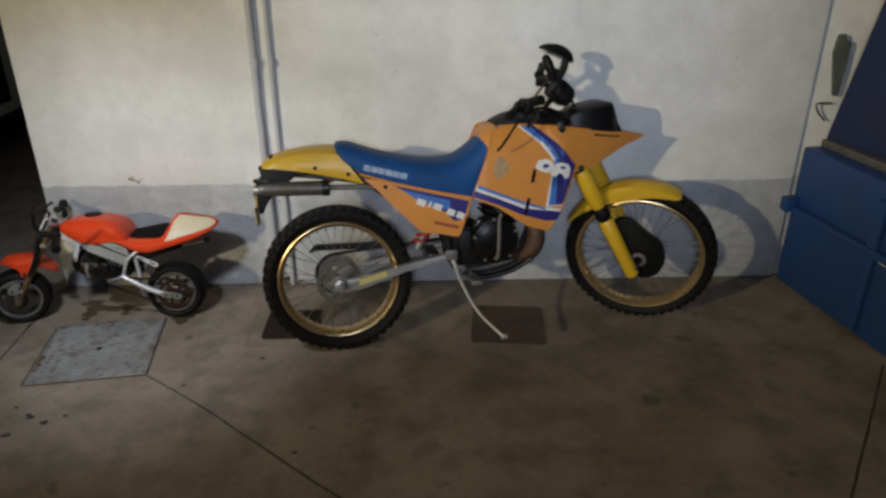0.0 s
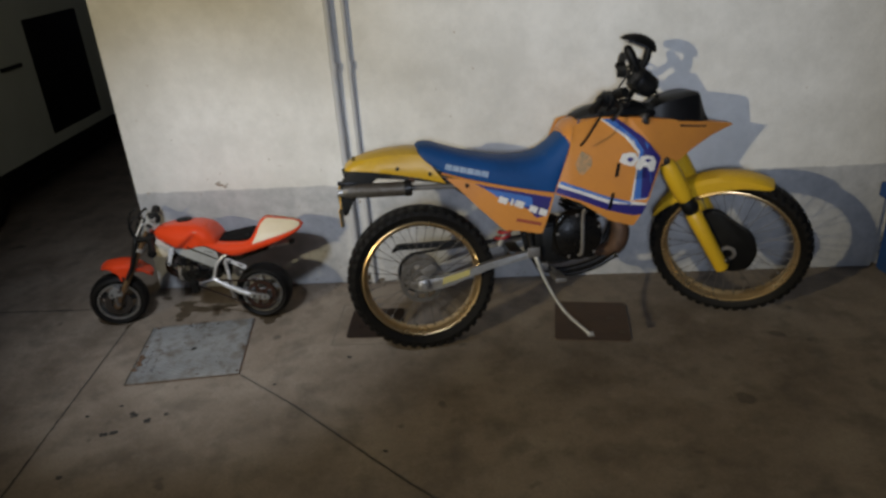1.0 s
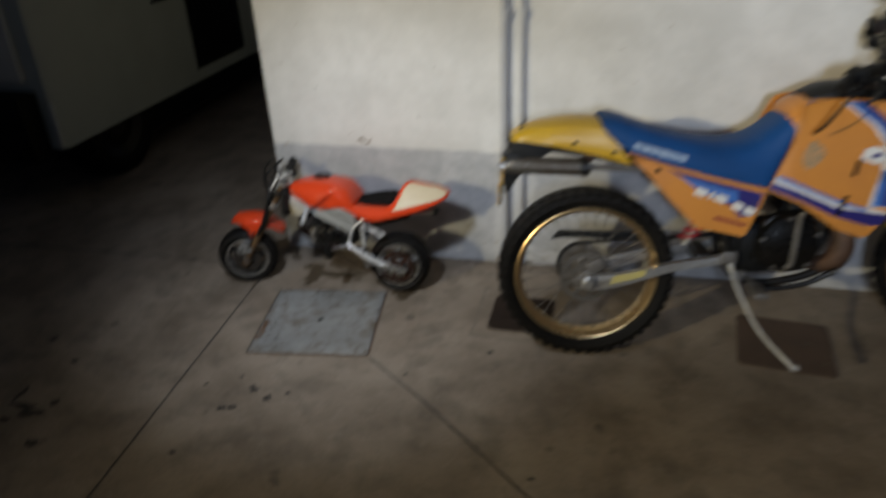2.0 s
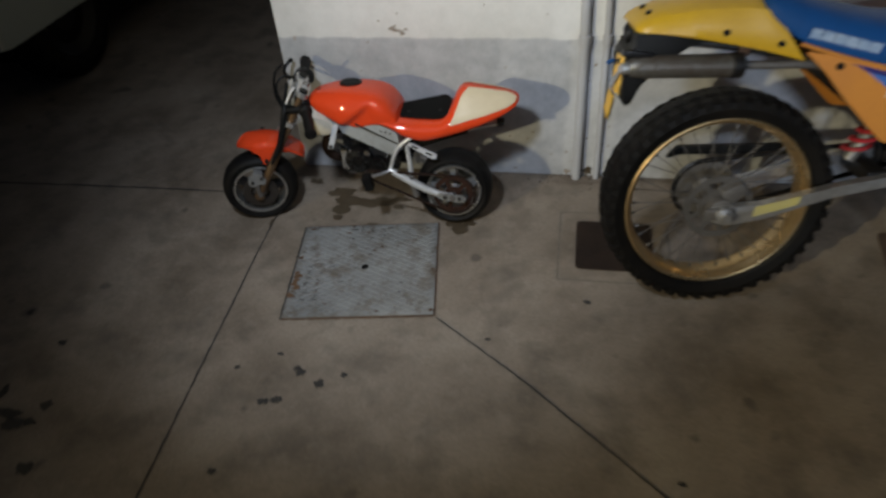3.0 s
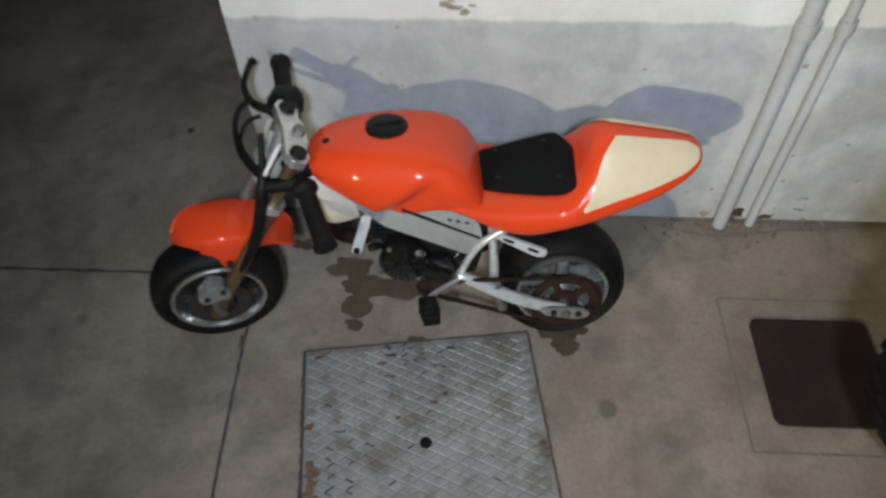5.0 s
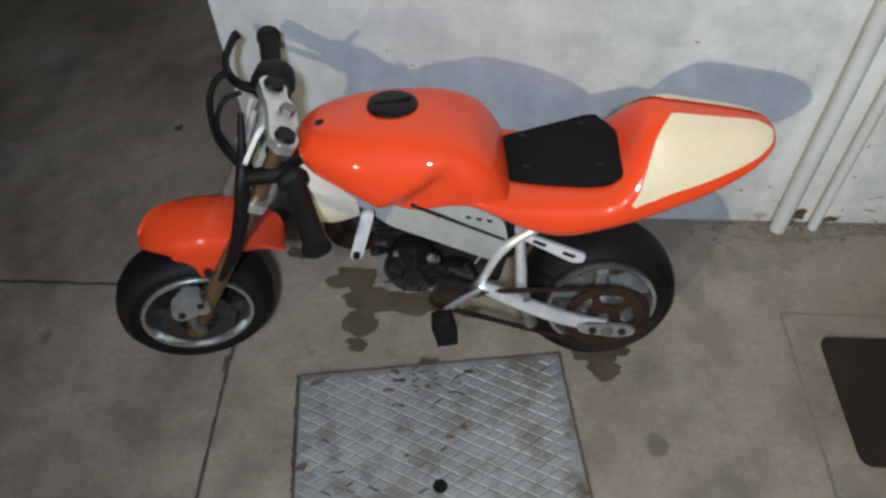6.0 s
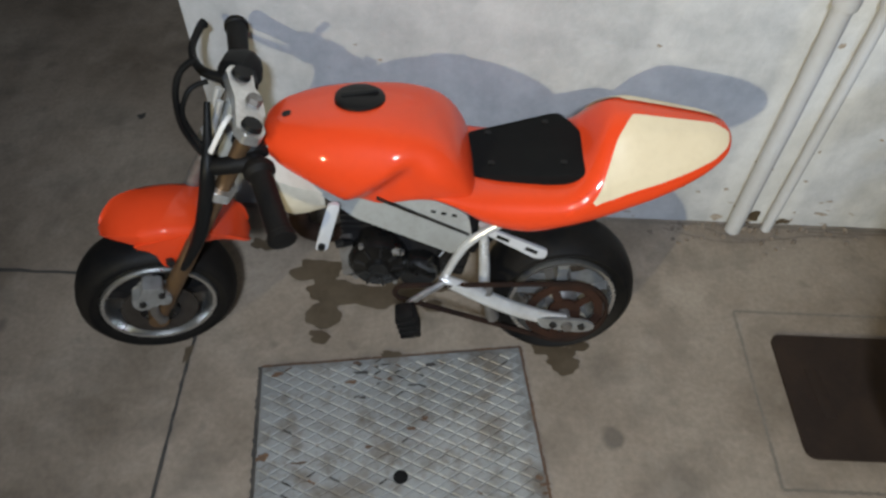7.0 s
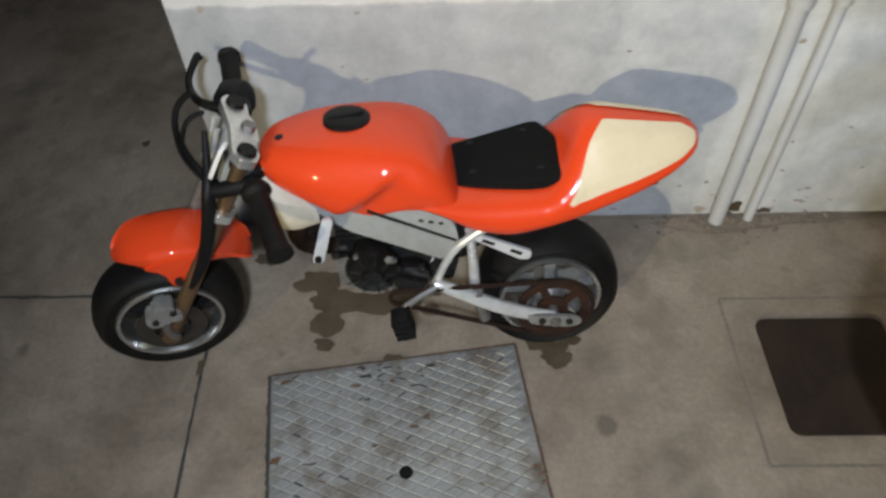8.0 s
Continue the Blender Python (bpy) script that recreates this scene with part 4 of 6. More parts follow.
    for side in (-1, 1):
        f = side_v(side)
        shroud = part("tank_panel", sheet(bmesh.new(), shroud_line, f, 0.005), ORANGE, bike, "orange plastic tank panel with blue and white stripes")
        beak = part("beak_panel", sheet(bmesh.new(), beak_line, lambda a, w: f(a, w) * 0.985, 0.005), ORANGE, bike, "orange pointed nose fairing")
        out = lambda k: (lambda a, w: f(a, w) + side * k)
        for name, line, mat, k in (
                ("stripe", [(0.513, 0.606), (0.600, 0.574), (0.700, 0.532), (0.800, 0.498), (0.842, 0.498), (0.850, 0.530), (0.800, 0.533), (0.700, 0.562), (0.600, 0.606), (0.525, 0.640)], WHITE, 0.0015),
                ("stripe", [(0.511, 0.600), (0.600, 0.566), (0.700, 0.518), (0.800, 0.486), (0.838, 0.486), (0.852, 0.520), (0.800, 0.518), (0.700, 0.545), (0.600, 0.590), (0.518, 0.622)], DECAL_NAVY, 0.0025),
                ("stripe", [(0.526, 0.632), (0.600, 0.602), (0.700, 0.560), (0.790, 0.532), (0.790, 0.540), (0.700, 0.570), (0.600, 0.613), (0.530, 0.643)], DECAL_BLUE, 0.0028),
                ("stripe", [(0.690, 0.848), (0.745, 0.846), (0.830, 0.775), (0.905, 0.690), (0.850, 0.545), (0.790, 0.545), (0.815, 0.625), (0.838, 0.690), (0.770, 0.780)], WHITE, 0.0012),
                ("stripe", [(0.700, 0.848), (0.745, 0.846), (0.830, 0.775), (0.905, 0.690), (0.850, 0.548), (0.800, 0.548), (0.825, 0.625), (0.850, 0.690), (0.785, 0.780)], DECAL_BLUE, 0.0022),
                ("stripe", [(0.735, 0.847), (0.752, 0.846), (0.838, 0.775), (0.910, 0.692), (0.856, 0.552), (0.828, 0.550), (0.862, 0.690), (0.812, 0.770)], DECAL_NAVY, 0.0030)):
            part(name, sheet(bmesh.new(), line, out(k), 0.0008, 2), mat, shroud)
        if side < 0:
            patch = [(0.615 + 0.026 * math.cos(t) * (1 + 0.22 * math.sin(2 * t + 1)), 0.702 + 0.041 * math.sin(t) * (1 + 0.14 * math.cos(3 * t))) for t in np.linspace(0, math.tau, 18)[:-1]]
            part("faded_patch", sheet(bmesh.new(), patch, out(0.0018), 0.0008, 1), FADED, shroud, "rubbed remains of a sticker")
        for line in ([(0.746, 0.695), (0.757, 0.722), (0.782, 0.726), (0.807, 0.721), (0.819, 0.696), (0.800, 0.676), (0.790, 0.674), (0.761, 0.685)],
                     [(0.803, 0.674), (0.829, 0.707), (0.850, 0.709), (0.878, 0.700), (0.889, 0.680), (0.874, 0.668), (0.880, 0.648), (0.861, 0.648), (0.850, 0.667), (0.838, 0.669), (0.824, 0.657), (0.812, 0.660)]):
            part("maker_mark", sheet(bmesh.new(), line, out(0.0044), 0.0008, 1), WHITE, shroud, "white block mark")
        for line in ([(0.774, 0.696), (0.779, 0.708), (0.797, 0.706), (0.800, 0.697), (0.786, 0.691)], [(0.842, 0.688), (0.848, 0.696), (0.864, 0.692), (0.866, 0.686), (0.852, 0.683)]):
            part("mark_hollow", sheet(bmesh.new(), line, out(0.0056), 0.0006, 1), DECAL_NAVY, shroud)
        # thin black sheets; the upper one paints the shade of a slot
        for line in ([(0.728, 0.640), (0.742, 0.642), (0.750, 0.690), (0.738, 0.690)], [(0.702, 0.520), (0.716, 0.522), (0.728, 0.582), (0.716, 0.582)]):
            part("black_strip", sheet(bmesh.new(), line, out(0.0048), 0.001, 1), BLACK, shroud, "black strip laid on the panel")
        part("maker_mark", sheet(bmesh.new(), [(1.000, 0.792), (1.120, 0.776), (1.122, 0.782), (1.002, 0.800)], lambda a, w: f(a, w) * 0.985 + side * 0.0015, 0.0008, 1), RUST_PIPE, beak, "dark lettering bar")
        low = lambda a, w: side * (0.118 + 0.012 * min(1, max(0, (a - 0.12) / 0.2)))
        panel_line = rounded([(0.112, 0.690), (0.160, 0.645), (0.224, 0.571), (0.318, 0.474), (0.378, 0.466), (0.459, 0.446), (0.492, 0.530), (0.512, 0.592), (0.375, 0.628), (0.230, 0.668)], 0.012)
        panel = part("side_panel", sheet(bmesh.new(), panel_line, low, 0.005), ORANGE, bike, "orange side panel with a blue flash")
        lo = lambda k: (lambda a, w: low(a, w) + side * k)
        part("stripe", sheet(bmesh.new(), [(0.215, 0.660), (0.500, 0.582), (0.478, 0.515), (0.440, 0.510), (0.410, 0.545), (0.300, 0.610)], lo(0.0012), 0.0008, 2), DECAL_NAVY, panel)
        part("stripe", sheet(bmesh.new(), [(0.250, 0.640), (0.425, 0.590), (0.428, 0.555), (0.385, 0.560), (0.310, 0.595)], lo(0.0020), 0.0008, 2), DECAL_BLUE, panel)
        bars(panel, [(0.318, 0.590, 0.034, 0.024, 24), (0.350, 0.580, 0.010, 0.024, 24), (0.378, 0.569, 0.034, 0.024, 24), (0.428, 0.545, 0.030, 0.024, 24), (0.464, 0.530, 0.030, 0.024, 24)], side * 0.1345, WHITE, "white block marks")
        bars(panel, [(0.410, 0.498, 0.095, 0.012, 16)], side * 0.1340, DECAL_RED, "dull red bar")
        part("bolt", cyl(bmesh.new(), (0.19, side * 0.121, 0.655), (0.19, side * 0.1265, 0.655), 0.008, n=12), BLACK, panel)
        ridge = [Vector((a, side * v, w)) for a, v, w in ((0.80, 0.128, 0.846), (0.90, 0.118, 0.832), (1.085, 0.055, 0.803), (1.234, 0.004, 0.776))]
        mid = [Vector((a, 0, w)) for a, w in ((0.80, 0.850), (0.90, 0.842), (1.085, 0.812), (1.236, 0.777))]
        bm = bmesh.new()
        vs = [[bm.verts.new(q) for q in r] for r in (ridge, mid)]
        for i in range(3):
            bm.faces.new((vs[0][i], vs[0][i + 1], vs[1][i + 1], vs[1][i]))
        part("beak_top", bm, ORANGE, bike)
    part("fuel_tank", body(bmesh.new(), [(0.565, 0.60, 0.82, 0.09), (0.60, 0.58, 0.848, 0.115), (0.70, 0.55, 0.862, 0.135), (0.80, 0.56, 0.850, 0.125), (0.87, 0.62, 0.82, 0.09)], [(0, 1), (0.6, 0.97), (0.95, 0.82), (1, 0.5), (0.95, 0.15), (0.6, 0), (0, 0)], 18), ORANGE, bike, "orange fuel tank")
    part("tank_top_pad", body(bmesh.new(), [(0.62, 0.835, 0.862, 0.06), (0.68, 0.845, 0.885, 0.085), (0.76, 0.845, 0.892, 0.09), (0.86, 0.835, 0.890, 0.085), (0.94, 0.825, 0.872, 0.07)], [(0, 1), (0.6, 0.95), (0.95, 0.6), (1, 0.2), (0.8, 0), (0, 0)], 14), BLACK, bike, "black cover on the tank top")
    part("windscreen", body(bmesh.new(), [(0.905, 0.822, 0.866, 0.070), (0.950, 0.818, 0.893, 0.088), (1.02, 0.810, 0.908, 0.094), (1.078, 0.802, 0.913, 0.080), (1.100, 0.800, 0.880, 0.064), (1.118, 0.798, 0.835, 0.050), (1.140, 0.796, 0.803, 0.035)], [(0, 1), (0.8, 0.99), (0.97, 0.88), (1, 0.3), (1, 0), (0, 0)], 20), DARK_GLASS, bike, "smoked plastic windscreen")

    seat = []
    for ta, tw, ba, bw, hw in catmull([(0.022, 0.780, 0.030, 0.772, 0.090), (0.030, 0.806, 0.050, 0.752, 0.106), (0.075, 0.807, 0.088, 0.722, 0.112), (0.130, 0.787, 0.135, 0.697, 0.116), (0.208, 0.762, 0.230, 0.667, 0.120), (0.335, 0.733, 0.375, 0.627, 0.122), (0.444, 0.731, 0.470, 0.601, 0.120), (0.511, 0.760, 0.518, 0.596, 0.116), (0.579, 0.813, 0.560, 0.700, 0.106), (0.630, 0.852, 0.604, 0.825, 0.096)], 40):
        half = [(0, 1.0), (0.45, 0.985), (0.75, 0.90), (0.90, 0.72), (0.97, 0.45), (1.0, 0.12), (0.97, 0.0), (0, 0)]
        pts = [Vector((ba + (ta - ba) * y, -hw * x, bw + (tw - bw) * y)) for x, y in half]
        seat.append(pts + [Vector((q.x, -q.y, q.z)) for q in pts[-2:0:-1]])
    seat = part("seat", loft(bmesh.new(), seat), BLUE_VINYL, bike, "blue vinyl bench seat")
    bars(seat, [(0.128 + 0.0262 * k, 0.727 - 0.0075 * k, 0.0245, 0.021, 16) for k in range(6)], -0.1192, SEAT_MARK, "worn pale block marks along the seat")
    part("seat_piping", tube(bmesh.new(), [(0.10, -0.119, 0.707), (0.23, -0.124, 0.664), (0.375, -0.126, 0.624), (0.512, -0.121, 0.592)], 0.0045, 8, smooth=20), ORANGE, seat, "orange seam under the seat")

    tail = []
    for ta, tw, ba, bw, hw in catmull([(-0.243, 0.746, -0.240, 0.740, 0.068), (-0.225, 0.762, -0.215, 0.737, 0.084), (-0.175, 0.782, -0.160, 0.732, 0.092), (-0.100, 0.796, -0.080, 0.718, 0.099), (-0.030, 0.800, 0.010, 0.698, 0.106), (0.014, 0.798, 0.070, 0.682, 0.114), (0.030, 0.790, 0.116, 0.668, 0.118)], 30):
        half = [(0, 1.0), (0.55, 0.97), (0.82, 0.82), (0.94, 0.5), (1.0, 0.06), (0.98, 0.0), (0, 0.04)]
        pts = [Vector((ba + (ta - ba) * y, -hw * x, bw + (tw - bw) * y)) for x, y in half]
        tail.append(pts + [Vector((q.x, -q.y, q.z)) for q in pts[-2:0:-1]])
    tail = part("tail_fairing", loft(bmesh.new(), tail), YELLOW, bike, "yellow plastic tail fairing")
    for a, v, w in ((-0.055, -0.098, 0.735), (0.060, -0.112, 0.708)):
        part("bolt", cyl(bmesh.new(), (a, v + 0.004, w), (a, v - 0.0045, w), 0.007, n=12), BLACK, tail)
    for v in (-0.030, 0.028):
        part("bolt", cyl(bmesh.new(), (-0.206, v, 0.764), (-0.208, v, 0.7745), 0.007, n=12), BLACK, tail)
    bm = slab(bmesh.new(), rounded([(-0.243, 0.740), (-0.245, 0.700), (-0.262, 0.692), (-0.266, 0.664), (-0.266, 0.620), (-0.264, 0.580), (-0.250, 0.578), (-0.228, 0.622), (-0.190, 0.664), (-0.130, 0.704), (-0.070, 0.722), (-0.070, 0.732)], 0.008), -0.088, 0.034, 0.007)
    under = part("rear_inner_guard", bm, BLACK, bike, "black plastic rear mudguard under the tail")

    # bent plate, folded in two, on the end of the mudguard
    def leaf(corners, name, parent, label, material):
        """A thin dented plate between four corners."""
        rng = random.Random(len(name))
        a, b, c, d = [Vector(q) for q in corners]
        n = (b - a).cross(d - a).normalized()
        front, back = [], []
        bm = bmesh.new()
        for i in range(7):
            u = i / 6
            line = [(a * (1 - u) + b * u) * (1 - k / 7) + (d * (1 - u) + c * u) * (k / 7) + n * rng.uniform(-0.0022, 0.0022) for k in range(8)]
            front.append([bm.verts.new(q) for q in line])
            back.append([bm.verts.new(q + n * 0.002) for q in line])
        for g in (front, back):
            for i in range(6):
                for k in range(7):
                    bm.faces.new((g[i][k], g[i + 1][k], g[i + 1][k + 1], g[i][k + 1]))
        loop = lambda g: g[0][:-1] + [r[-1] for r in g[:-1]] + g[-1][:0:-1] + [r[0] for r in g[:0:-1]]
        f, k = loop(front), loop(back)
        for i in range(len(f)):
            bm.faces.new((f[i], f[(i + 1) % len(f)], k[(i + 1) % len(f)], k[i]))
        return part(name, bm, material, parent, label, 70)
    plate = leaf([(-0.268, -0.014, 0.682), (-0.270, -0.088, 0.694), (-0.272, -0.068, 0.598), (-0.272, -0.003, 0.592)], "number_plate", bike, "bent yellow reflective plate", PLATE)
    part("plate_bolt", cyl(bmesh.new(), (-0.266, -0.048, 0.672), (-0.275, -0.048, 0.672), 0.006, n=10), BLACK_METAL, plate)
    leaf([(-0.2765, 0.010, 0.603), (-0.2765, -0.089, 0.674), (-0.2765, -0.095, 0.660), (-0.2765, 0.000, 0.589)], "tape", plate, "strip of grey tape across the plate", TAPE)
    leaf([(-0.275, 0.020, 0.589), (-0.283, -0.063, 0.596), (-0.281, -0.006, 0.517), (-0.276, 0.065, 0.519)], "plate_lower_half", plate, "folded lower half of the yellow plate", PLATE)
    leaf([(-0.264, -0.014, 0.682), (-0.266, -0.088, 0.694), (-0.268, -0.068, 0.598), (-0.268, -0.003, 0.592)], "plate_backing", plate, "dull grey back of the plate", DULL_STEEL)
    leaf([(-0.271, 0.021, 0.588), (-0.278, -0.062, 0.595), (-0.276, -0.006, 0.514), (-0.272, 0.066, 0.516)], "lower_backing", plate, "dull grey back of the plate", DULL_STEEL)
    part("tail_lamp", tube(bmesh.new(), [(-0.242, -0.01, 0.722), (-0.252, -0.01, 0.720)], [0.022, 0.018], 16), BLACK, under, "dark tail lamp")
    part("loose_wire", tube(bmesh.new(), [(-0.245, 0.01, 0.660), (-0.262, 0.022, 0.654), (-0.270, 0.032, 0.650), (-0.277, 0.040, 0.642)], [0.003, 0.003, 0.006, 0.005], 8), BLUE_VINYL, under, "blue wire end")

    # silencer on the near side and exhaust
    bm = tube(bmesh.new(), [(-0.258, -0.089, 0.668), (-0.256, -0.089, 0.668), (-0.248, -0.089, 0.668), (-0.230, -0.089, 0.668), (-0.030, -0.090, 0.660), (-0.014, -0.090, 0.660), (-0.008, -0.090, 0.660)], [0.012, 0.018, 0.022, 0.0255, 0.0265, 0.0265, 0.018], 24)
    muffler = part("silencer", bm, RUSTY_STEEL, bike, "scuffed steel silencer with rust")
    part("end_cap", tube(bmesh.new(), [(-0.254, -0.092, 0.668), (-0.260, -0.092, 0.668), (-0.274, -0.093, 0.667), (-0.272, -0.093, 0.667), (-0.262, -0.092, 0.668)], [0.013, 0.0135, 0.012, 0.008, 0.008], 14), ALU, muffler, "bare grey silencer end")
    for a in (-0.236, -0.200):
        part("rivet", cyl(bmesh.new(), (a, -0.114, 0.672), (a, -0.117, 0.672), 0.005, n=10), DULL_STEEL, muffler)
    part("hanger", box(bmesh.new(), (-0.240, -0.089, 0.697), (0.066, 0.020, 0.014), Matrix.Rotation(radians(8), 3, "Y"), 0.003), BLACK_METAL, muffler, "black silencer hanger")
    part("band", moved(lathe(bmesh.new(), [(0.0262, -0.014), (0.0288, -0.011), (0.0288, 0.011), (0.0262, 0.014)], (0, 0, 0), 24), Matrix.Translation((-0.022, -0.090, 0.660)) @ Matrix.Rotation(radians(90), 4, "Z")), BLACK_METAL, muffler)
    part("upper_bracket", box(bmesh.new(), (-0.006, -0.085, 0.692), (0.022, 0.008, 0.030), Matrix.Rotation(radians(-10), 3, "Y"), 0.002), RUST_PIPE, muffler, "rusty bracket")
    bm = tube(bmesh.new(), [(-0.012, -0.090, 0.660), (0.06, -0.090, 0.656), (0.13, -0.086, 0.652), (0.18, -0.075, 0.640), (0.26, -0.06, 0.58), (0.38, -0.05, 0.50)], 0.0095, 12, smooth=24)
    part("tail_pipe", bm, DULL_STEEL, muffler)
    bm = tube(bmesh.new(), [(0.690, -0.03, 0.500), (0.735, -0.05, 0.490), (0.768, -0.070, 0.455), (0.776, -0.080, 0.405), (0.758, -0.075, 0.352), (0.725, -0.05, 0.330), (0.690, -0.01, 0.325)], [0.020, 0.022, 0.028, 0.036, 0.034, 0.026, 0.020], 16, smooth=30)
    part("exhaust_header", bm, RUST_PIPE, bike, "rusty brown exhaust header")

    # engine
    engine = part("engine", box(box(bmesh.new(), (0.575, 0, 0.385), (0.22, 0.17, 0.15), bevel=0.03), (0.50, 0, 0.42), (0.12, 0.15, 0.11), bevel=0.025), BLACK, bike, "black two-stroke engine")
    bm = lathe(bmesh.new(), [(0.0, -0.125), (0.045, -0.124), (0.060, -0.118), (0.088, -0.112), (0.096, -0.098), (0.098, -0.07)], (0.605, 0, 0.415), 36)
    part("clutch_cover", bm, OILY_BLACK, engine, "round black engine cover")
    bm = slab(bmesh.new(), rounded([(0.500, 0.36), (0.535, 0.34), (0.63, 0.33), (0.66, 0.45), (0.60, 0.51), (0.53, 0.50)], 0.03), -0.10, -0.07, 0.008)
    part("crankcase_cover", bm, OILY_BLACK, engine)
    bm = bmesh.new()
    for k in range(7):
        box(bm, (0.640 + 0.006 * k, 0, 0.488 + 0.016 * k), (0.135, 0.13, 0.006), Matrix.Rotation(radians(18), 3, "Y"), 0.002)
    cyl(bm, (0.635, 0, 0.46), (0.685, 0, 0.60), 0.046, n=20)
    part("cylinder", bm, BLACK, engine, "finned engine cylinder")
    for k in range(5):
        ang = k * math.tau / 5 + 0.4
        c = (0.605 + 0.085 * math.cos(ang), 0, 0.415 + 0.085 * math.sin(ang))
        part("bolt", cyl(bmesh.new(), (c[0], -0.108, c[2]), (c[0], -0.118, c[2]), 0.006, n=8), DULL_STEEL, engine)
    bm = tube(bmesh.new(), [(0.60, -0.11, 0.345), (0.612, -0.122, 0.36), (0.618, -0.125, 0.50), (0.628, -0.128, 0.52)], [0.008, 0.008, 0.007, 0.010], 8, smooth=16)
    part("kick_starter", bm, DULL_STEEL, engine, "steel kick-start lever")

    # frame, swingarm, shock
    frame_bars = bmesh.new()
    tube(frame_bars, [(0.86, 0, 0.66), (0.80, 0.02, 0.50), (0.765, 0.05, 0.36), (0.70, 0.06, 0.300), (0.56, 0.06, 0.270), (0.46, 0.06, 0.300), (0.43, 0.06, 0.40), (0.40, 0.07, 0.60)], 0.013, 10, smooth=40)
    tube(frame_bars, [(0.86, 0, 0.66), (0.80, -0.02, 0.50), (0.765, -0.05, 0.36), (0.70, -0.06, 0.300), (0.56, -0.06, 0.270), (0.46, -0.06, 0.300), (0.43, -0.06, 0.40), (0.40, -0.07, 0.60)], 0.013, 10, smooth=40)
    for side in (-1, 1):
        tube(frame_bars, [(0.45, side * 0.07, 0.60), (0.20, side * 0.075, 0.655), (-0.06, side * 0.06, 0.700), (-0.18, side * 0.045, 0.712)], 0.010, 10, smooth=18)
        tube(frame_bars, [(0.43, side * 0.07, 0.43), (0.30, side * 0.072, 0.53), (0.14, side * 0.07, 0.655)], 0.009, 10, smooth=12)
    part("frame", frame_bars, BLACK_METAL, bike, "black tubular frame")
    arm = None
    for side in (-1, 1):
        bm = slab(bmesh.new(), rounded([(-0.030, 0.266), (0.015, 0.252), (0.105, 0.266), (0.261, 0.316), (0.440, 0.347), (0.452, 0.360), (0.437, 0.373), (0.261, 0.344), (0.100, 0.305), (0.010, 0.304), (-0.030, 0.298)], 0.012), side * 0.090, side * 0.066, 0.004)
        arm = part("swingarm", bm, ALU, bike, "silver box-section swingarm")
        part("chain_adjuster", slab(bmesh.new(), rounded([(-0.045, 0.272), (0.03, 0.272), (0.03, 0.302), (-0.045, 0.302)], 0.005), side * 0.096, side * 0.089, 0.001), DULL_STEEL, arm)
        if side < 0:
            part("decal", slab(bmesh.new(), [(0.075, 0.275), (0.180, 0.302), (0.186, 0.326), (0.080, 0.302)], -0.0925, -0.0915), PALE_YELLOW, arm, "faded yellow sticker")
    part("arm_bridge", box(bmesh.new(), (0.37, 0, 0.352), (0.05, 0.14, 0.035), bevel=0.008), BLACK_METAL, bike)
    bm = bmesh.new()
    tube(bm, [(0.318 + 0.012 * (k / 60) * 8 + 0.026 * math.cos(k * 0.7), 0.028 * math.sin(k * 0.7) - 0.02, 0.405 + 0.0024 * k) for k in range(61)], 0.0055, 8)
    shock = part("shock_spring", bm, RED_SPRING, bike, "red shock absorber spring")
    part("shock_body", cyl(bmesh.new(), (0.315, -0.02, 0.385), (0.42, -0.02, 0.58), 0.017, n=14), DULL_STEEL, shock)
    bm = slab(bmesh.new(), rounded([(-0.105, 0.372), (-0.078, 0.404), (0.255, 0.394), (0.30, 0.370), (0.245, 0.368), (-0.07, 0.382)], 0.006), 0.066, 0.082, 0.003)
    part("chain_guard", bm, BLACK, bike, "black chain guard")
    sprocket = lathe(bmesh.new(), [(0.078, 0.058), (0.078, 0.062), (0.030, 0.062), (0.030, 0.058)], rear, 36, closed=True)
    part("sprocket", sprocket, DULL_STEEL, bike, "steel rear sprocket")
    loop = [(0.0 + 0.08 * math.cos(t), 0.06, 0.285 + 0.08 * math.sin(t)) for t in np.linspace(math.pi / 2, math.pi * 1.5, 12)]
    loop += [(0.49 + 0.03 * math.cos(t), 0.06, 0.365 + 0.03 * math.sin(t)) for t in np.linspace(-math.pi / 2, math.pi / 2, 8)]
    part("chain", tube(bmesh.new(), loop, 0.007, 6, closed=True), BLACK_METAL, bike, "dark drive chain")

    # foot pegs, brake pedal, side stand that hangs clear of the floor
    for side in (-1, 1):
        bm = box(bmesh.new(), (0.505, side * 0.165, 0.285), (0.042, 0.10, 0.018), bevel=0.005)
        cyl(bm, (0.505, side * 0.07, 0.290), (0.505, side * 0.13, 0.287), 0.011, n=10)
        part("foot_peg", bm, DULL_STEEL, bike, "steel foot peg")
    bm = tube(bmesh.new(), [(0.480, -0.105, 0.292), (0.560, -0.115, 0.272), (0.660, -0.122, 0.290), (0.725, -0.125, 0.325), (0.745, -0.13, 0.335)], [0.008, 0.009, 0.009, 0.010, 0.012], 10, smooth=22)
    part("brake_pedal", bm, BLACK_METAL, bike, "black brake pedal")
    bm = tube(bmesh.new(), [(0.440, -0.085, 0.350), (0.446, -0.10, 0.325), (0.458, -0.16, 0.270), (0.498, -0.245, 0.185), (0.556, -0.322, 0.127), (0.572, -0.338, 0.116)], [0.011, 0.0085, 0.0066, 0.0060, 0.0062, 0.006], 12, smooth=24)
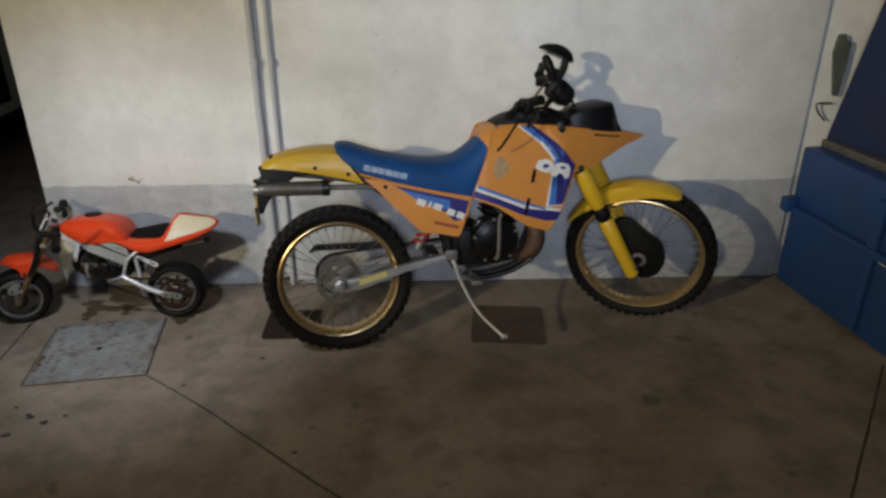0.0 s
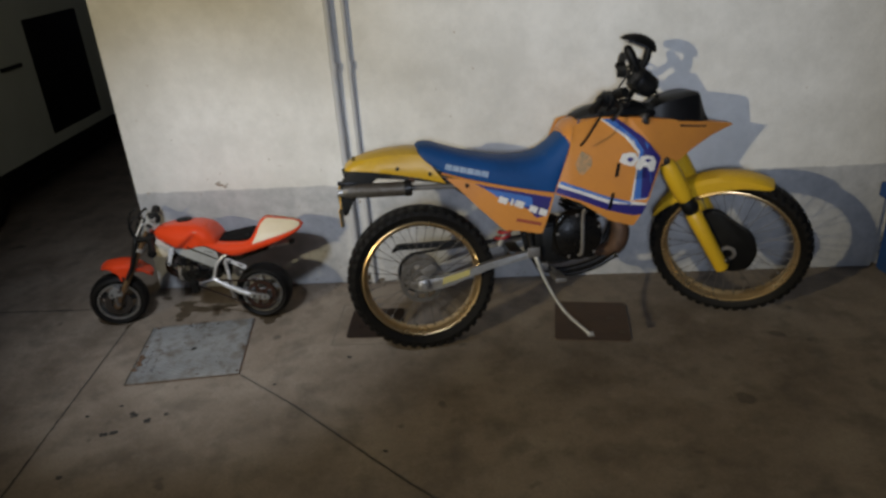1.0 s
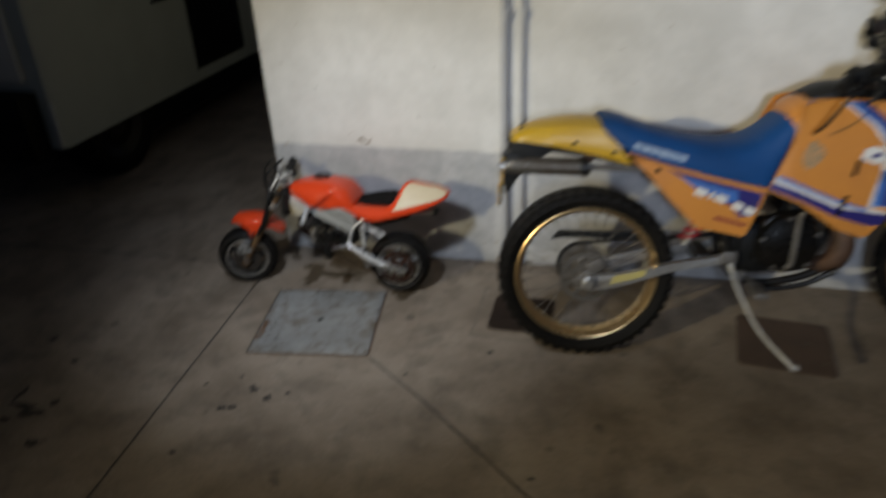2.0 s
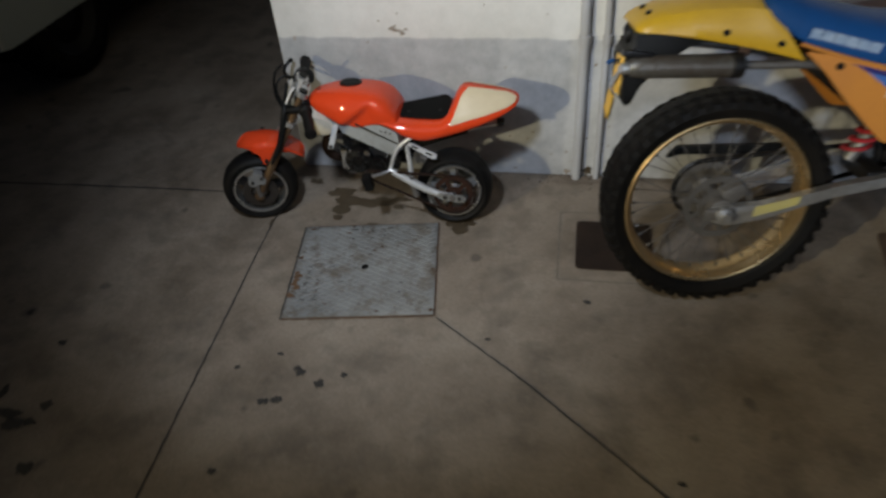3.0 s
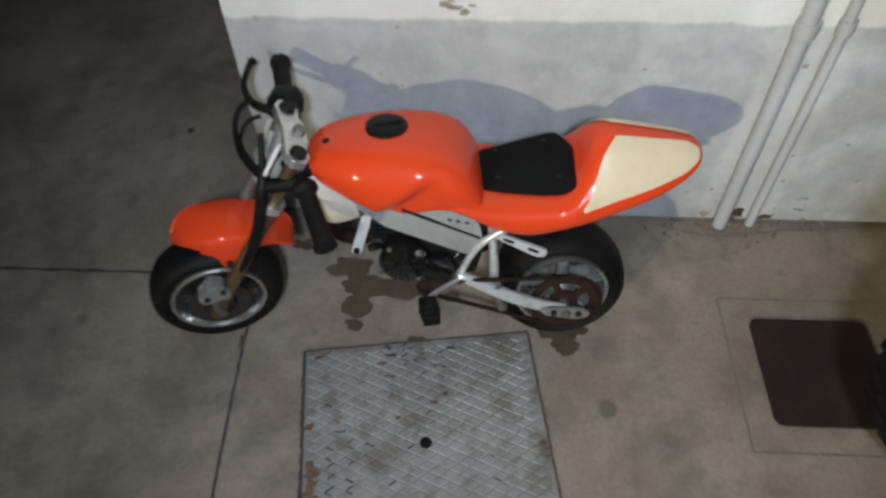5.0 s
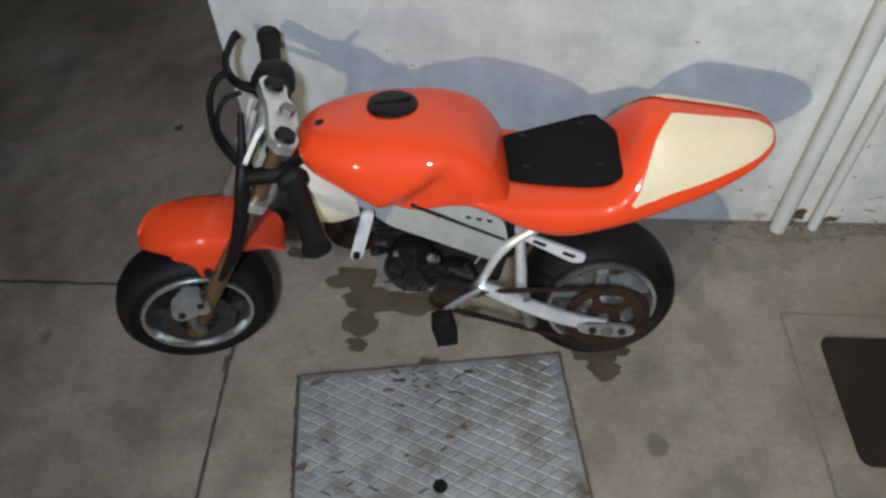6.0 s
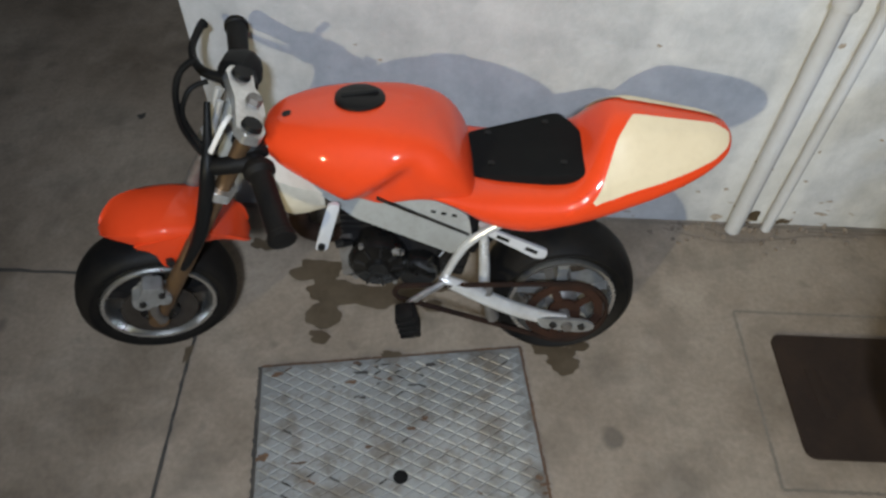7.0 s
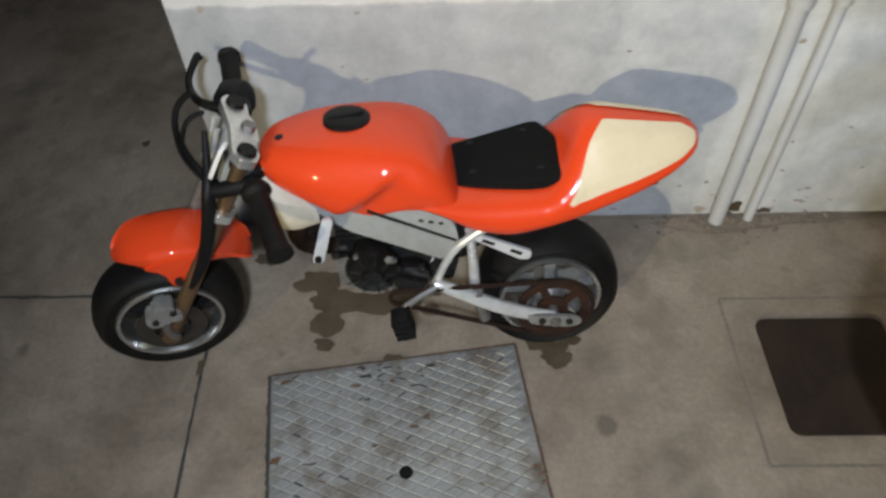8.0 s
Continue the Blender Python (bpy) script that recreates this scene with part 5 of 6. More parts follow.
    stand_leg = part("side_stand", bm, CAST_ALLOY, bike, "worn pale metal side stand hanging clear of the floor")
    part("stand_foot", box(bmesh.new(), (0.572, -0.338, 0.115), (0.024, 0.018, 0.008), Matrix.Rotation(radians(30), 3, "X"), 0.002), CAST_ALLOY, stand_leg)
    part("peg_plate", box(bmesh.new(), (0.432, -0.098, 0.368), (0.048, 0.014, 0.040), bevel=0.006), DULL_STEEL, bike, "dull steel foot-peg bracket")
    part("stand_lug", box(bmesh.new(), (0.470, -0.095, 0.305), (0.032, 0.014, 0.036), bevel=0.006), DULL_STEEL, bike, "dull steel stand lug")
    return bike


build_trail_bike()


# ---- the small orange-red motorcycle: its front points to -a ----
def cast_wheel(parent, name, centre, tyre_r, rim_r, half, turn, spokes, spin, spoke_metal):
    hub = lathe(bmesh.new(), [(0.0, -half * 1.02), (0.014, -half * 1.02), (0.016, -half * 0.92), (0.026, -half * 0.8), (0.026, half * 0.8), (0.0, half * 0.9)], centre, 20)
    wheel = part(name, moved(hub, turn), DULL_STEEL, parent, "small cast wheel hub")
    prof = [(rim_r - 0.004, -half * 0.66), (rim_r + 0.005, -half * 0.82), (rim_r + 0.018, -half * 0.97), (tyre_r - 0.016, -half * 0.96), (tyre_r - 0.006, -half * 0.72), (tyre_r - 0.001, -half * 0.36), (tyre_r, 0)]
    prof += [(r, -y) for r, y in prof[-2::-1]]
    tyre = part("tyre", moved(lathe(bmesh.new(), prof, centre, 72), turn), RUBBER, wheel, "smooth black scooter tyre")
    groove = lathe(bmesh.new(), [(rim_r + 0.016, -half * 0.985), (rim_r + 0.017, -half * 1.0), (rim_r + 0.020, -half * 0.985)], centre, 64)
    part("bead_line", moved(groove, turn), RUBBER, tyre)
    rim = [(rim_r + 0.003, -half * 0.84), (rim_r + 0.001, -half * 0.92), (rim_r - 0.004, -half * 0.91), (rim_r - 0.008, -half * 0.72), (rim_r - 0.010, -half * 0.45), (rim_r - 0.014, 0), (rim_r - 0.009, half * 0.45), (rim_r - 0.005, half * 0.80), (rim_r + 0.002, half * 0.80), (rim_r - 0.002, 0)]
    part("rim", moved(lathe(bmesh.new(), rim, centre, 64, closed=True), turn), BRIGHT_RIM, wheel, "polished alloy rim lip")
    for k in range(spokes):
        ang = spin + k * math.tau / spokes
        m = Matrix.Translation(centre) @ Matrix.Rotation(-ang, 4, "Y")
        bm = bmesh.new()
        loft(bm, [[m @ Vector((r, y, z)) for y, z in ((-d, -h), (-d, h), (0.006, h * 0.8), (0.006, -h * 0.8))] for r, d, h in ((0.020, half * 0.66, 0.011), (0.045, half * 0.60, 0.007), (rim_r - 0.006, half * 0.66, 0.010))])
        part("spoke", moved(bm, turn), spoke_metal, wheel)
    return wheel


def build_mini_bike():
    bike = thing("mini_motorcycle", stand(0.606, -0.275, 3.5, 8.5), "small orange-red mini motorcycle with beige tail panels, leaning on the wall", "motorcycle")
    rear, front = (0.0, 0.0, 0.119), (-0.640, 0.010, 0.119)
    foot, s, p = Vector((-0.605, 0.010, 0.098)), Vector((0.5, 0, 0.866)), Vector((-0.866, 0, 0.5))
    turn = Matrix.Translation(foot) @ Matrix.Rotation(radians(18), 4, s) @ Matrix.Translation(-foot)

    w = cast_wheel(bike, "rear_wheel", rear, 0.120, 0.083, 0.050, None, 5, 0.35, DULL_ALLOY)
    bm = lathe(bmesh.new(), [(0.061, -0.068), (0.061, -0.065), (0.047, -0.065), (0.047, -0.068)], rear, 44, closed=True)
    lathe(bm, [(0.026, -0.069), (0.026, -0.064), (0.010, -0.064), (0.010, -0.069)], rear, 24, closed=True)
    for k in range(5):
        m = Matrix.Rotation(-(0.7 + k * math.tau / 5), 3, "Y")
        box(bm, Vector(rear) + m @ Vector((0.036, -0.0665, 0)), (0.024, 0.003, 0.013), m)
    part("sprocket", bm, SPROCKET, w, "rusty brown sprocket with five arms")
    part("axle_nut", lathe(bmesh.new(), [(0.0, -0.101), (0.008, -0.101), (0.009, -0.097), (0.009, -0.055)], rear, 12), DULL_STEEL, w)
    w = cast_wheel(bike, "front_wheel", front, 0.120, 0.083, 0.042, turn, 5, 0.1, BLACK_METAL)
    part("brake_disc", moved(lathe(bmesh.new(), [(0.056, -0.046), (0.056, -0.043), (0.030, -0.043), (0.030, -0.046)], front, 36, closed=True), turn), DARK_DISC, w, "dull dark brake disc")
    bm = slab(bmesh.new(), rounded([(front[0] - 0.026, front[2] + 0.044), (front[0] - 0.012, front[2] + 0.036), (front[0] + 0.004, front[2] + 0.046), (front[0] + 0.024, front[2] + 0.040), (front[0] + 0.030, front[2] + 0.058), (front[0] + 0.020, front[2] + 0.064), (front[0] + 0.022, front[2] + 0.080), (front[0] - 0.006, front[2] + 0.086), (front[0] - 0.010, front[2] + 0.070), (front[0] - 0.026, front[2] + 0.064)], 0.005), -0.062, -0.036, 0.003)
    caliper = part("brake_caliper", moved(bm, turn), DULL_ALLOY, w, "pale alloy brake caliper")
    part("caliper_arm", moved(tube(bmesh.new(), [(front[0] + 0.0, -0.052, front[2] + 0.05), (front[0] - 0.004, -0.055, front[2] + 0.02), (front[0] + 0.002, -0.052, front[2] - 0.004)], [0.008, 0.007, 0.010], 10), turn), DULL_STEEL, caliper)
    for k in (-1, 1):
        part("bolt", moved(cyl(bmesh.new(), (front[0] + 0.002 + 0.015 * k, -0.060, front[2] + 0.060 + 0.006 * k), (front[0] + 0.002 + 0.015 * k, -0.066, front[2] + 0.060 + 0.006 * k), 0.005, n=10), turn), BLACK_METAL, caliper)

    # fork and steering
    clamp_line = [(-0.088, -0.016), (-0.070, -0.030), (-0.030, -0.026), (0.0, -0.022), (0.030, -0.026), (0.070, -0.030), (0.088, -0.016), (0.088, 0.014), (0.070, 0.028), (0.040, 0.026), (0.024, 0.036), (-0.024, 0.036), (-0.040, 0.026), (-0.070, 0.028), (-0.088, 0.014)]
    axis = foot + p * 0.042
    def clamp(at, thick):
        bm = bmesh.new()
        side = Vector((0, 1, 0))
        back = Vector((0.866, 0, -0.5))
        outline = [(y * 0.84, x * 0.66) for y, x in rounded(clamp_line, 0.005)]
        lo = [bm.verts.new(axis + s * at + side * y + back * x) for y, x in outline]
        hi = [bm.verts.new(axis + s * (at + thick) + side * y + back * x) for y, x in outline]
        bm.faces.new(lo)
        top = bm.faces.new(hi[::-1])
        n = len(lo)
        for i in range(n):
            bm.faces.new((lo[i], lo[(i + 1) % n], hi[(i + 1) % n], hi[i]))
        bmesh.ops.bevel(bm, geom=[e for e in top.edges], offset=0.0014, segments=2, affect="EDGES")
        return moved(bm, turn)
    fork = part("fork", clamp(0.372, 0.014), ALU, bike, "pale alloy fork clamps and fork")
    part("lower_clamp", clamp(0.268, 0.014), ALU, fork)
    for side in (-1, 1):
        base = axis + Vector((0, side * 0.054, 0))
        part("fork_leg", moved(tube(bmesh.new(), [base + s * -0.02, base + s * -0.01, base + s * 0.17, base + s * 0.175], [0.009, 0.0128, 0.0128, 0.010], 14), turn), BRONZE, fork, "bronze-coloured fork leg")
        part("fork_tube", moved(tube(bmesh.new(), [base + s * 0.17, base + s * 0.380], 0.0115, 14), turn), BRONZE if side < 0 else DULL_STEEL, fork)
        part("fork_cap", moved(tube(bmesh.new(), [base + s * 0.385, base + s * 0.393], [0.0140, 0.0125], 16), turn), BLACK, fork, "black fork cap")
        part("axle_clamp", moved(tube(bmesh.new(), [base + s * -0.005 + Vector((0, side * 0.012, 0)), base + s * -0.005 + Vector((0, side * -0.012, 0))], 0.015, 12), turn), BRONZE, fork)
    part("stem_nut", moved(tube(bmesh.new(), [axis + s * 0.385 - p * 0.010, axis + s * 0.395 - p * 0.010], [0.011, 0.010], 6), turn), DULL_STEEL, fork)
    part("head_tube", tube(bmesh.new(), [axis + s * 0.265, axis + s * 0.372], 0.021, 16), GREY_PAINT, fork)
    # two thin steel stays in front of the fork and the small white bracket with holes
    for y in (-0.014, 0.014):
        part("stay", moved(tube(bmesh.new(), [axis + s * 0.285 + p * 0.020 + Vector((0, y, 0)), axis + s * 0.376 + p * 0.030 + Vector((0, y + 0.012, 0))], 0.0042, 8), turn), CAST_ALLOY, fork)
    bm = slab(bmesh.new(), rounded([(-0.015, -0.030), (0.015, -0.030), (0.015, 0.030), (-0.015, 0.030)], 0.013), -0.003, 0.003, 0.001)
    bm.transform(turn @ Matrix.Translation(axis + s * 0.352 + p * 0.026 + Vector((0, -0.040, 0))) @ Matrix.Rotation(radians(30), 4, "Y") @ Matrix.Rotation(radians(62), 4, "Z"))
    bracket = part("headlight_bracket", bm, WHITE, fork, "white drilled bracket")
    # black pegs through the bracket paint its holes dark
    for z in (-0.018, 0.017):
        bm = cyl(bmesh.new(), (0, -0.0042, z), (0, 0.0042, z), 0.0045, n=12)
        bm.transform(turn @ Matrix.Translation(axis + s * 0.352 + p * 0.026 + Vector((0, -0.040, 0))) @ Matrix.Rotation(radians(30), 4, "Y") @ Matrix.Rotation(radians(62), 4, "Z"))
        part("hole", bm, BLACK, bracket)

    # clip-on handlebars
    for side, inner, outer in ((-1, Vector((-0.432, -0.062, 0.394)), Vector((-0.388, -0.172, 0.356))), (1, Vector((-0.474, 0.100, 0.446)), Vector((-0.4945, 0.199, 0.4649)))):
        d = (outer - inner).normalized()
        bar = part("handlebar", tube(bmesh.new(), [inner - d * 0.055, outer - d * 0.004], 0.0105, 12), BLACK_METAL, bike, "black clip-on handlebar")
        part("grip", tube(bmesh.new(), [inner + d * 0.002, inner + d * 0.008, inner + d * 0.016, inner + d * 0.022, outer - d * 0.012, outer - d * 0.010, outer - d * 0.002, outer], [0.017, 0.0205, 0.0205, 0.0145, 0.0155, 0.0180, 0.0180, 0.013], 18), RUBBER, bar, "black rubber grip")
        part("clamp", tube(bmesh.new(), [inner - d * 0.050, inner - d * 0.045, inner - d * 0.012, inner - d * 0.008], [0.016, 0.022, 0.022, 0.018], 14), BLACK, bar, "black lever clamp")
        fwd = Vector((-0.86, 0.0, -0.2)) if side < 0 else Vector((-0.95, 0.05, 0.05))
        if side < 0:
            part("master_cylinder", tube(bmesh.new(), [inner + Vector((0.006, 0.004, 0.0)), inner + Vector((-0.010, 0.002, 0.0)), inner + Vector((-0.054, -0.004, -0.002)), inner + Vector((-0.060, -0.004, -0.004))], [0.010, 0.0125, 0.0115, 0.008], 14), RUBBER, bar, "black lever mount")
            continue
        housing = body(bmesh.new(), [(-0.030, -0.016, 0.014, 0.014), (-0.022, -0.022, 0.022, 0.024), (0.004, -0.026, 0.026, 0.028), (0.022, -0.024, 0.020, 0.024), (0.030, -0.014, 0.012, 0.014)], [(0, 1), (0.6, 0.95), (0.95, 0.7), (1, 0.4), (0.9, 0.1), (0.6, 0), (0, 0)], 14)
        housing.transform(Matrix.Translation(inner - d * 0.004) @ Matrix.Rotation(radians(78), 4, "Z"))
        part("switch_housing", housing, BLACK, bar, "black throttle housing")
        lev = [inner - d * 0.03 + fwd * 0.015, inner - d * 0.015 + fwd * 0.055, inner + d * 0.03 + fwd * 0.070, inner + d * 0.085 + fwd * 0.058, inner + d * 0.10 + fwd * 0.050]
        part("lever", tube(bmesh.new(), lev, [0.009, 0.007, 0.0055, 0.006, 0.008], 10, smooth=18), BLACK, bar, "black brake lever")
    bm = tube(bmesh.new(), [(-0.496, 0.03, 0.512), (-0.518, 0.03, 0.497), (-0.531, 0.025, 0.470), (-0.535, 0.02, 0.424), (-0.525, 0.015, 0.388), (-0.510, 0.005, 0.362), (-0.500, -0.01, 0.345)], 0.0045, 8, smooth=30)
    part("brake_hose", moved(bm, turn), BLACK, bike, "black looping brake hose")
    bm = tube(bmesh.new(), [(-0.490, 0.03, 0.476), (-0.507, 0.03, 0.472), (-0.520, 0.025, 0.463), (-0.530, 0.02, 0.438), (-0.524, 0.015, 0.408), (-0.512, 0.005, 0.385), (-0.495, -0.005, 0.365)], 0.0035, 8, smooth=28)
    part("cable", moved(bm, turn), BLACK, bike, "black control cable")
    bm = tube(bmesh.new(), [(-0.496, 0.010, 0.460), (-0.504, -0.02, 0.430), (-0.513, -0.05, 0.400), (-0.525, -0.056, 0.354), (-0.547, -0.06, 0.292), (-0.570, -0.062, 0.252), (-0.582, -0.064, 0.235)], [0.004, 0.006, 0.0095, 0.0105, 0.0095, 0.0065, 0.004], 10, smooth=28)
    part("brake_hose", moved(bm, turn), BLACK, bike, "black hose down the fork")

    # front mudguard
    bm = arc_shell(bmesh.new(), front, [(31, 0.186, 0.183, 0.022), (36, 0.192, 0.185, 0.037), (48, 0.190, 0.178, 0.046), (60, 0.193, 0.162, 0.052), (72, 0.190, 0.150, 0.053), (84, 0.183, 0.151, 0.051), (95, 0.178, 0.162, 0.041), (102, 0.169, 0.163, 0.026), (106, 0.161, 0.158, 0.012)], 30)
    guard = part("front_mudguard", moved(bm, turn), RED, bike, "glossy orange-red front mudguard", 60)
    for side in (-1, 1):
        bm = slab(bmesh.new(), rounded([(-0.640, 0.276), (-0.628, 0.266), (-0.614, 0.258), (-0.611, 0.235), (-0.606, 0.218), (-0.592, 0.229), (-0.577, 0.244), (-0.556, 0.266), (-0.560, 0.280)], 0.007), 0.01 + side * 0.053, 0.01 + side * 0.048, 0.002)
        part("mudguard_tab", moved(bm, turn), RED, guard)
        part("bolt", moved(cyl(bmesh.new(), (-0.598, 0.01 + side * 0.05, 0.236), (-0.598, 0.01 + side * 0.060, 0.236), 0.006, n=10), turn), BLACK_METAL, guard)

    # tank and seat unit
    tank = bmesh.new()
    half = catmull([(0, 1.0), (0.35, 0.985), (0.62, 0.93), (0.82, 0.80), (0.95, 0.60), (1.0, 0.40), (0.99, 0.20), (0.95, 0.06), (0.88, 0.0), (0.60, 0.02), (0, 0.10)], 31)
    body(tank, [(-0.428, 0.402, 0.418, 0.020), (-0.423, 0.396, 0.426, 0.040), (-0.404, 0.388, 0.437, 0.060), (-0.372, 0.376, 0.445, 0.078), (-0.345, 0.364, 0.449, 0.088), (-0.312, 0.348, 0.452, 0.096), (-0.280, 0.341, 0.452, 0.101), (-0.255, 0.346, 0.450, 0.103), (-0.228, 0.352, 0.446, 0.102), (-0.200, 0.353, 0.437, 0.099), (-0.178, 0.350, 0.421, 0.094), (-0.160, 0.343, 0.394, 0.088), (-0.150, 0.338, 0.368, 0.080)], half, 70)
    for q in tank.verts:
        # the knee hollow: sharp along its front upper edge, fading out towards the seat
        a, w = q.co.x + 0.318, q.co.z - 0.360
        into, along = 0.62 * a - 0.78 * w, 0.78 * a + 0.62 * w
        f = min(1, max(0, into / 0.022))
        f = f * f * (3 - 2 * f) * math.exp(-(max(0, into - 0.022) / 0.045) ** 2) * math.exp(-(max(0, -0.015 - along) / 0.02) ** 2) * math.exp(-(max(0, along - 0.070) / 0.030) ** 2)
        if abs(q.co.y) > 0.04:
            q.co.y -= math.copysign(0.018 * f, q.co.y)
    tank = part("tank_cover", tank, RED, bike, "glossy orange-red tank cover", 60)
    cap = part("fuel_cap", lathe(bmesh.new(), [(0.0, 0.005), (0.012, 0.005), (0.028, 0.004), (0.033, 0.001), (0.034, -0.006)], (0, 0, 0), 32), BLACK, tank, "black plastic fuel cap")
    cap.matrix_local = Matrix.Translation((-0.300, 0.004, 0.454)) @ Matrix.Rotation(radians(2), 4, "Y") @ Matrix.Rotation(radians(90), 4, "X")
    part("cap_handle", box(bmesh.new(), (-0.300, 0.004, 0.4595), (0.050, 0.008, 0.006), Matrix.Rotation(radians(12), 3, "Z"), 0.003), BLACK, tank, "raised bar of the fuel cap")
    # black plug at the surface; colour alone makes the hole dark
    part("bolt_hole_plug", cyl(bmesh.new(), (-0.393, -0.014, 0.430), (-0.394, -0.014, 0.4405), 0.007, n=14), BLACK, tank, "black plug for a bolt hole")

    flat = [(0, 1.0), (0.40, 1.0), (0.70, 0.985), (0.88, 0.86), (0.97, 0.66), (1.0, 0.45), (0.99, 0.25), (0.95, 0.08), (0.88, 0.0), (0, 0.10)]
    peak = [(0, 1.0), (0.14, 1.0), (0.24, 0.985), (0.52, 0.84), (0.87, 0.43), (0.98, 0.19), (1.0, 0.12), (0.98, 0.05), (0.92, 0.0), (0, 0.05)]
    line = [(-0.212, 0.3535, 0.372, 0.090), (-0.190, 0.350, 0.370, 0.0965), (-0.165, 0.338, 0.366, 0.100), (-0.140, 0.322, 0.363, 0.102), (-0.115, 0.312, 0.361, 0.103), (-0.075, 0.306, 0.361, 0.105), (-0.025, 0.316, 0.364, 0.105), (0.000, 0.322, 0.388, 0.103), (0.024, 0.328, 0.434, 0.098), (0.050, 0.335, 0.446, 0.092), (0.090, 0.346, 0.441, 0.083), (0.130, 0.360, 0.434, 0.071), (0.165, 0.375, 0.427, 0.056), (0.190, 0.390, 0.418, 0.038), (0.199, 0.400, 0.410, 0.020)]
    rings, smooth, tail_rows = [], catmull(line, 66), []
    for a, wb, wt, hw in smooth:
        f = min(1, max(0, (a + 0.018) / 0.052))
        f = f * f * (3 - 2 * f)
        h = [(x0 * (1 - f) + x1 * f, y0 * (1 - f) + y1 * f) for (x0, y0), (x1, y1) in zip(flat, peak)]
        rings.append([Vector(q) for q in ring_of(a, wb, wt, hw, h)])
        tail_rows.append((a, wb, wt, hw))
    tail = part("seat_unit", loft(bmesh.new(), rings), RED, bike, "glossy orange-red seat and tail unit", 60)
    def tail_point(a, g, side):
        """A point just off the tail's slope: g runs from the ridge (0) to the lower edge (1)."""
        k = max(n for n in range(len(tail_rows) - 1) if tail_rows[n][0] <= a)
        u = (a - tail_rows[k][0]) / (tail_rows[k + 1][0] - tail_rows[k][0])
        _, wb, wt, hw = [x * (1 - u) + y * u for x, y in zip(tail_rows[k], tail_rows[k + 1])]
        f = min(1, max(0, (a + 0.018) / 0.052))
        f = f * f * (3 - 2 * f)
        h = [(x0 * (1 - f) + x1 * f, y0 * (1 - f) + y1 * f) for (x0, y0), (x1, y1) in zip(flat, peak)]
        q = 2 + 2.75 * g
        n = min(int(q), 4)
        x, y = [p0 * (1 - (q - n)) + p1 * (q - n) for p0, p1 in zip(h[n], h[n + 1])]
        return Vector((a, side * (hw * x + 0.0016), wb + (wt - wb) * y + 0.0022))
    for side, g0 in ((-1, 0.02), (1, -0.55)):
        grid = []
        for i in range(21):
            f = i / 20
            grid.append([tail_point((0.054 - 0.062 * g + 0.014 * max(0, g - 0.85) / 0.15) * (1 - f) + (0.191 - 0.022 * abs(2 * g - 1) ** 3) * f, g0 + (1.02 - g0) * g * (1 - 0.09 * f), side) for g in [j / 14 for j in range(15)]])
        part("tail_panel", loft(bmesh.new(), grid if side < 0 else grid[::-1], caps=False, closed=False), BEIGE, tail, "beige tail panel", 60)

    pad = bmesh.new()
    o = rounded([(-0.176, -0.042), (-0.140, -0.051), (-0.060, -0.063), (-0.004, -0.067), (0.007, -0.050), (0.014, -0.020), (0.006, 0.020), (-0.006, 0.048), (-0.020, 0.071), (-0.032, 0.072), (-0.100, 0.056), (-0.150, 0.045), (-0.164, 0.036)], 0.005)
    rows = [[Vector((x * k + (1 - k) * -0.08, y * k, z + 0.09 * (x + 0.15) + 0.10 * y)) for x, y in o] for k, z in ((1.0, 0.358), (1.0, 0.369), (0.985, 0.3725), (0.95, 0.374))]
    loft(pad, rows)
    pad = part("seat_pad", pad, FOAM, tail, "thin black foam seat pad")
    for a, v in ((-0.126, -0.030), (-0.126, 0.036), (-0.030, -0.040), (-0.044, 0.050)):
        part("bolt", cyl(bmesh.new(), (a, v, 0.370 + 0.09 * (a + 0.15) + 0.10 * v), (a, v, 0.3752 + 0.09 * (a + 0.15) + 0.10 * v), 0.005, n=10), BLACK, pad)

    # beam frame, cream front cover, engine
    for side in (-1, 1):
        line = rounded([(-0.425, 0.412), (-0.412, 0.396), (-0.365, 0.354), (-0.305, 0.318), (-0.170, 0.252), (-0.150, 0.280), (-0.158, 0.325), (-0.200, 0.348), (-0.273, 0.366), (-0.330, 0.384), (-0.395, 0.412)], 0.010)
        bm = slab(bmesh.new(), line, -0.082, -0.062, 0.004) if side < 0 else slab(bmesh.new(), line, 0.062, 0.082, 0.004)
        for q in bm.verts:
            q.co.y *= 1 - 0.42 * min(1, max(0, (-0.31 - q.co.x) / 0.10))
        beam = part("beam_frame", bm, GREY_PAINT, bike, "light grey painted beam frame")
        # raised black strip puts the groove's shade on the beam
        part("groove_strip", slab(bmesh.new(), [(-0.280, 0.352), (-0.156, 0.289), (-0.155, 0.293), (-0.279, 0.357)], side * 0.0835, side * 0.0815), BLACK_METAL, beam, "black strip for the groove along the beam")
        if side < 0:
            for k in range(3):
                part("maker_mark", box(bmesh.new(), (-0.205 + 0.014 * k, -0.0830, 0.3315 - 0.0035 * k), (0.007, 0.0012, 0.0035), Matrix.Rotation(radians(14), 3, "Y")), BLACK, beam)
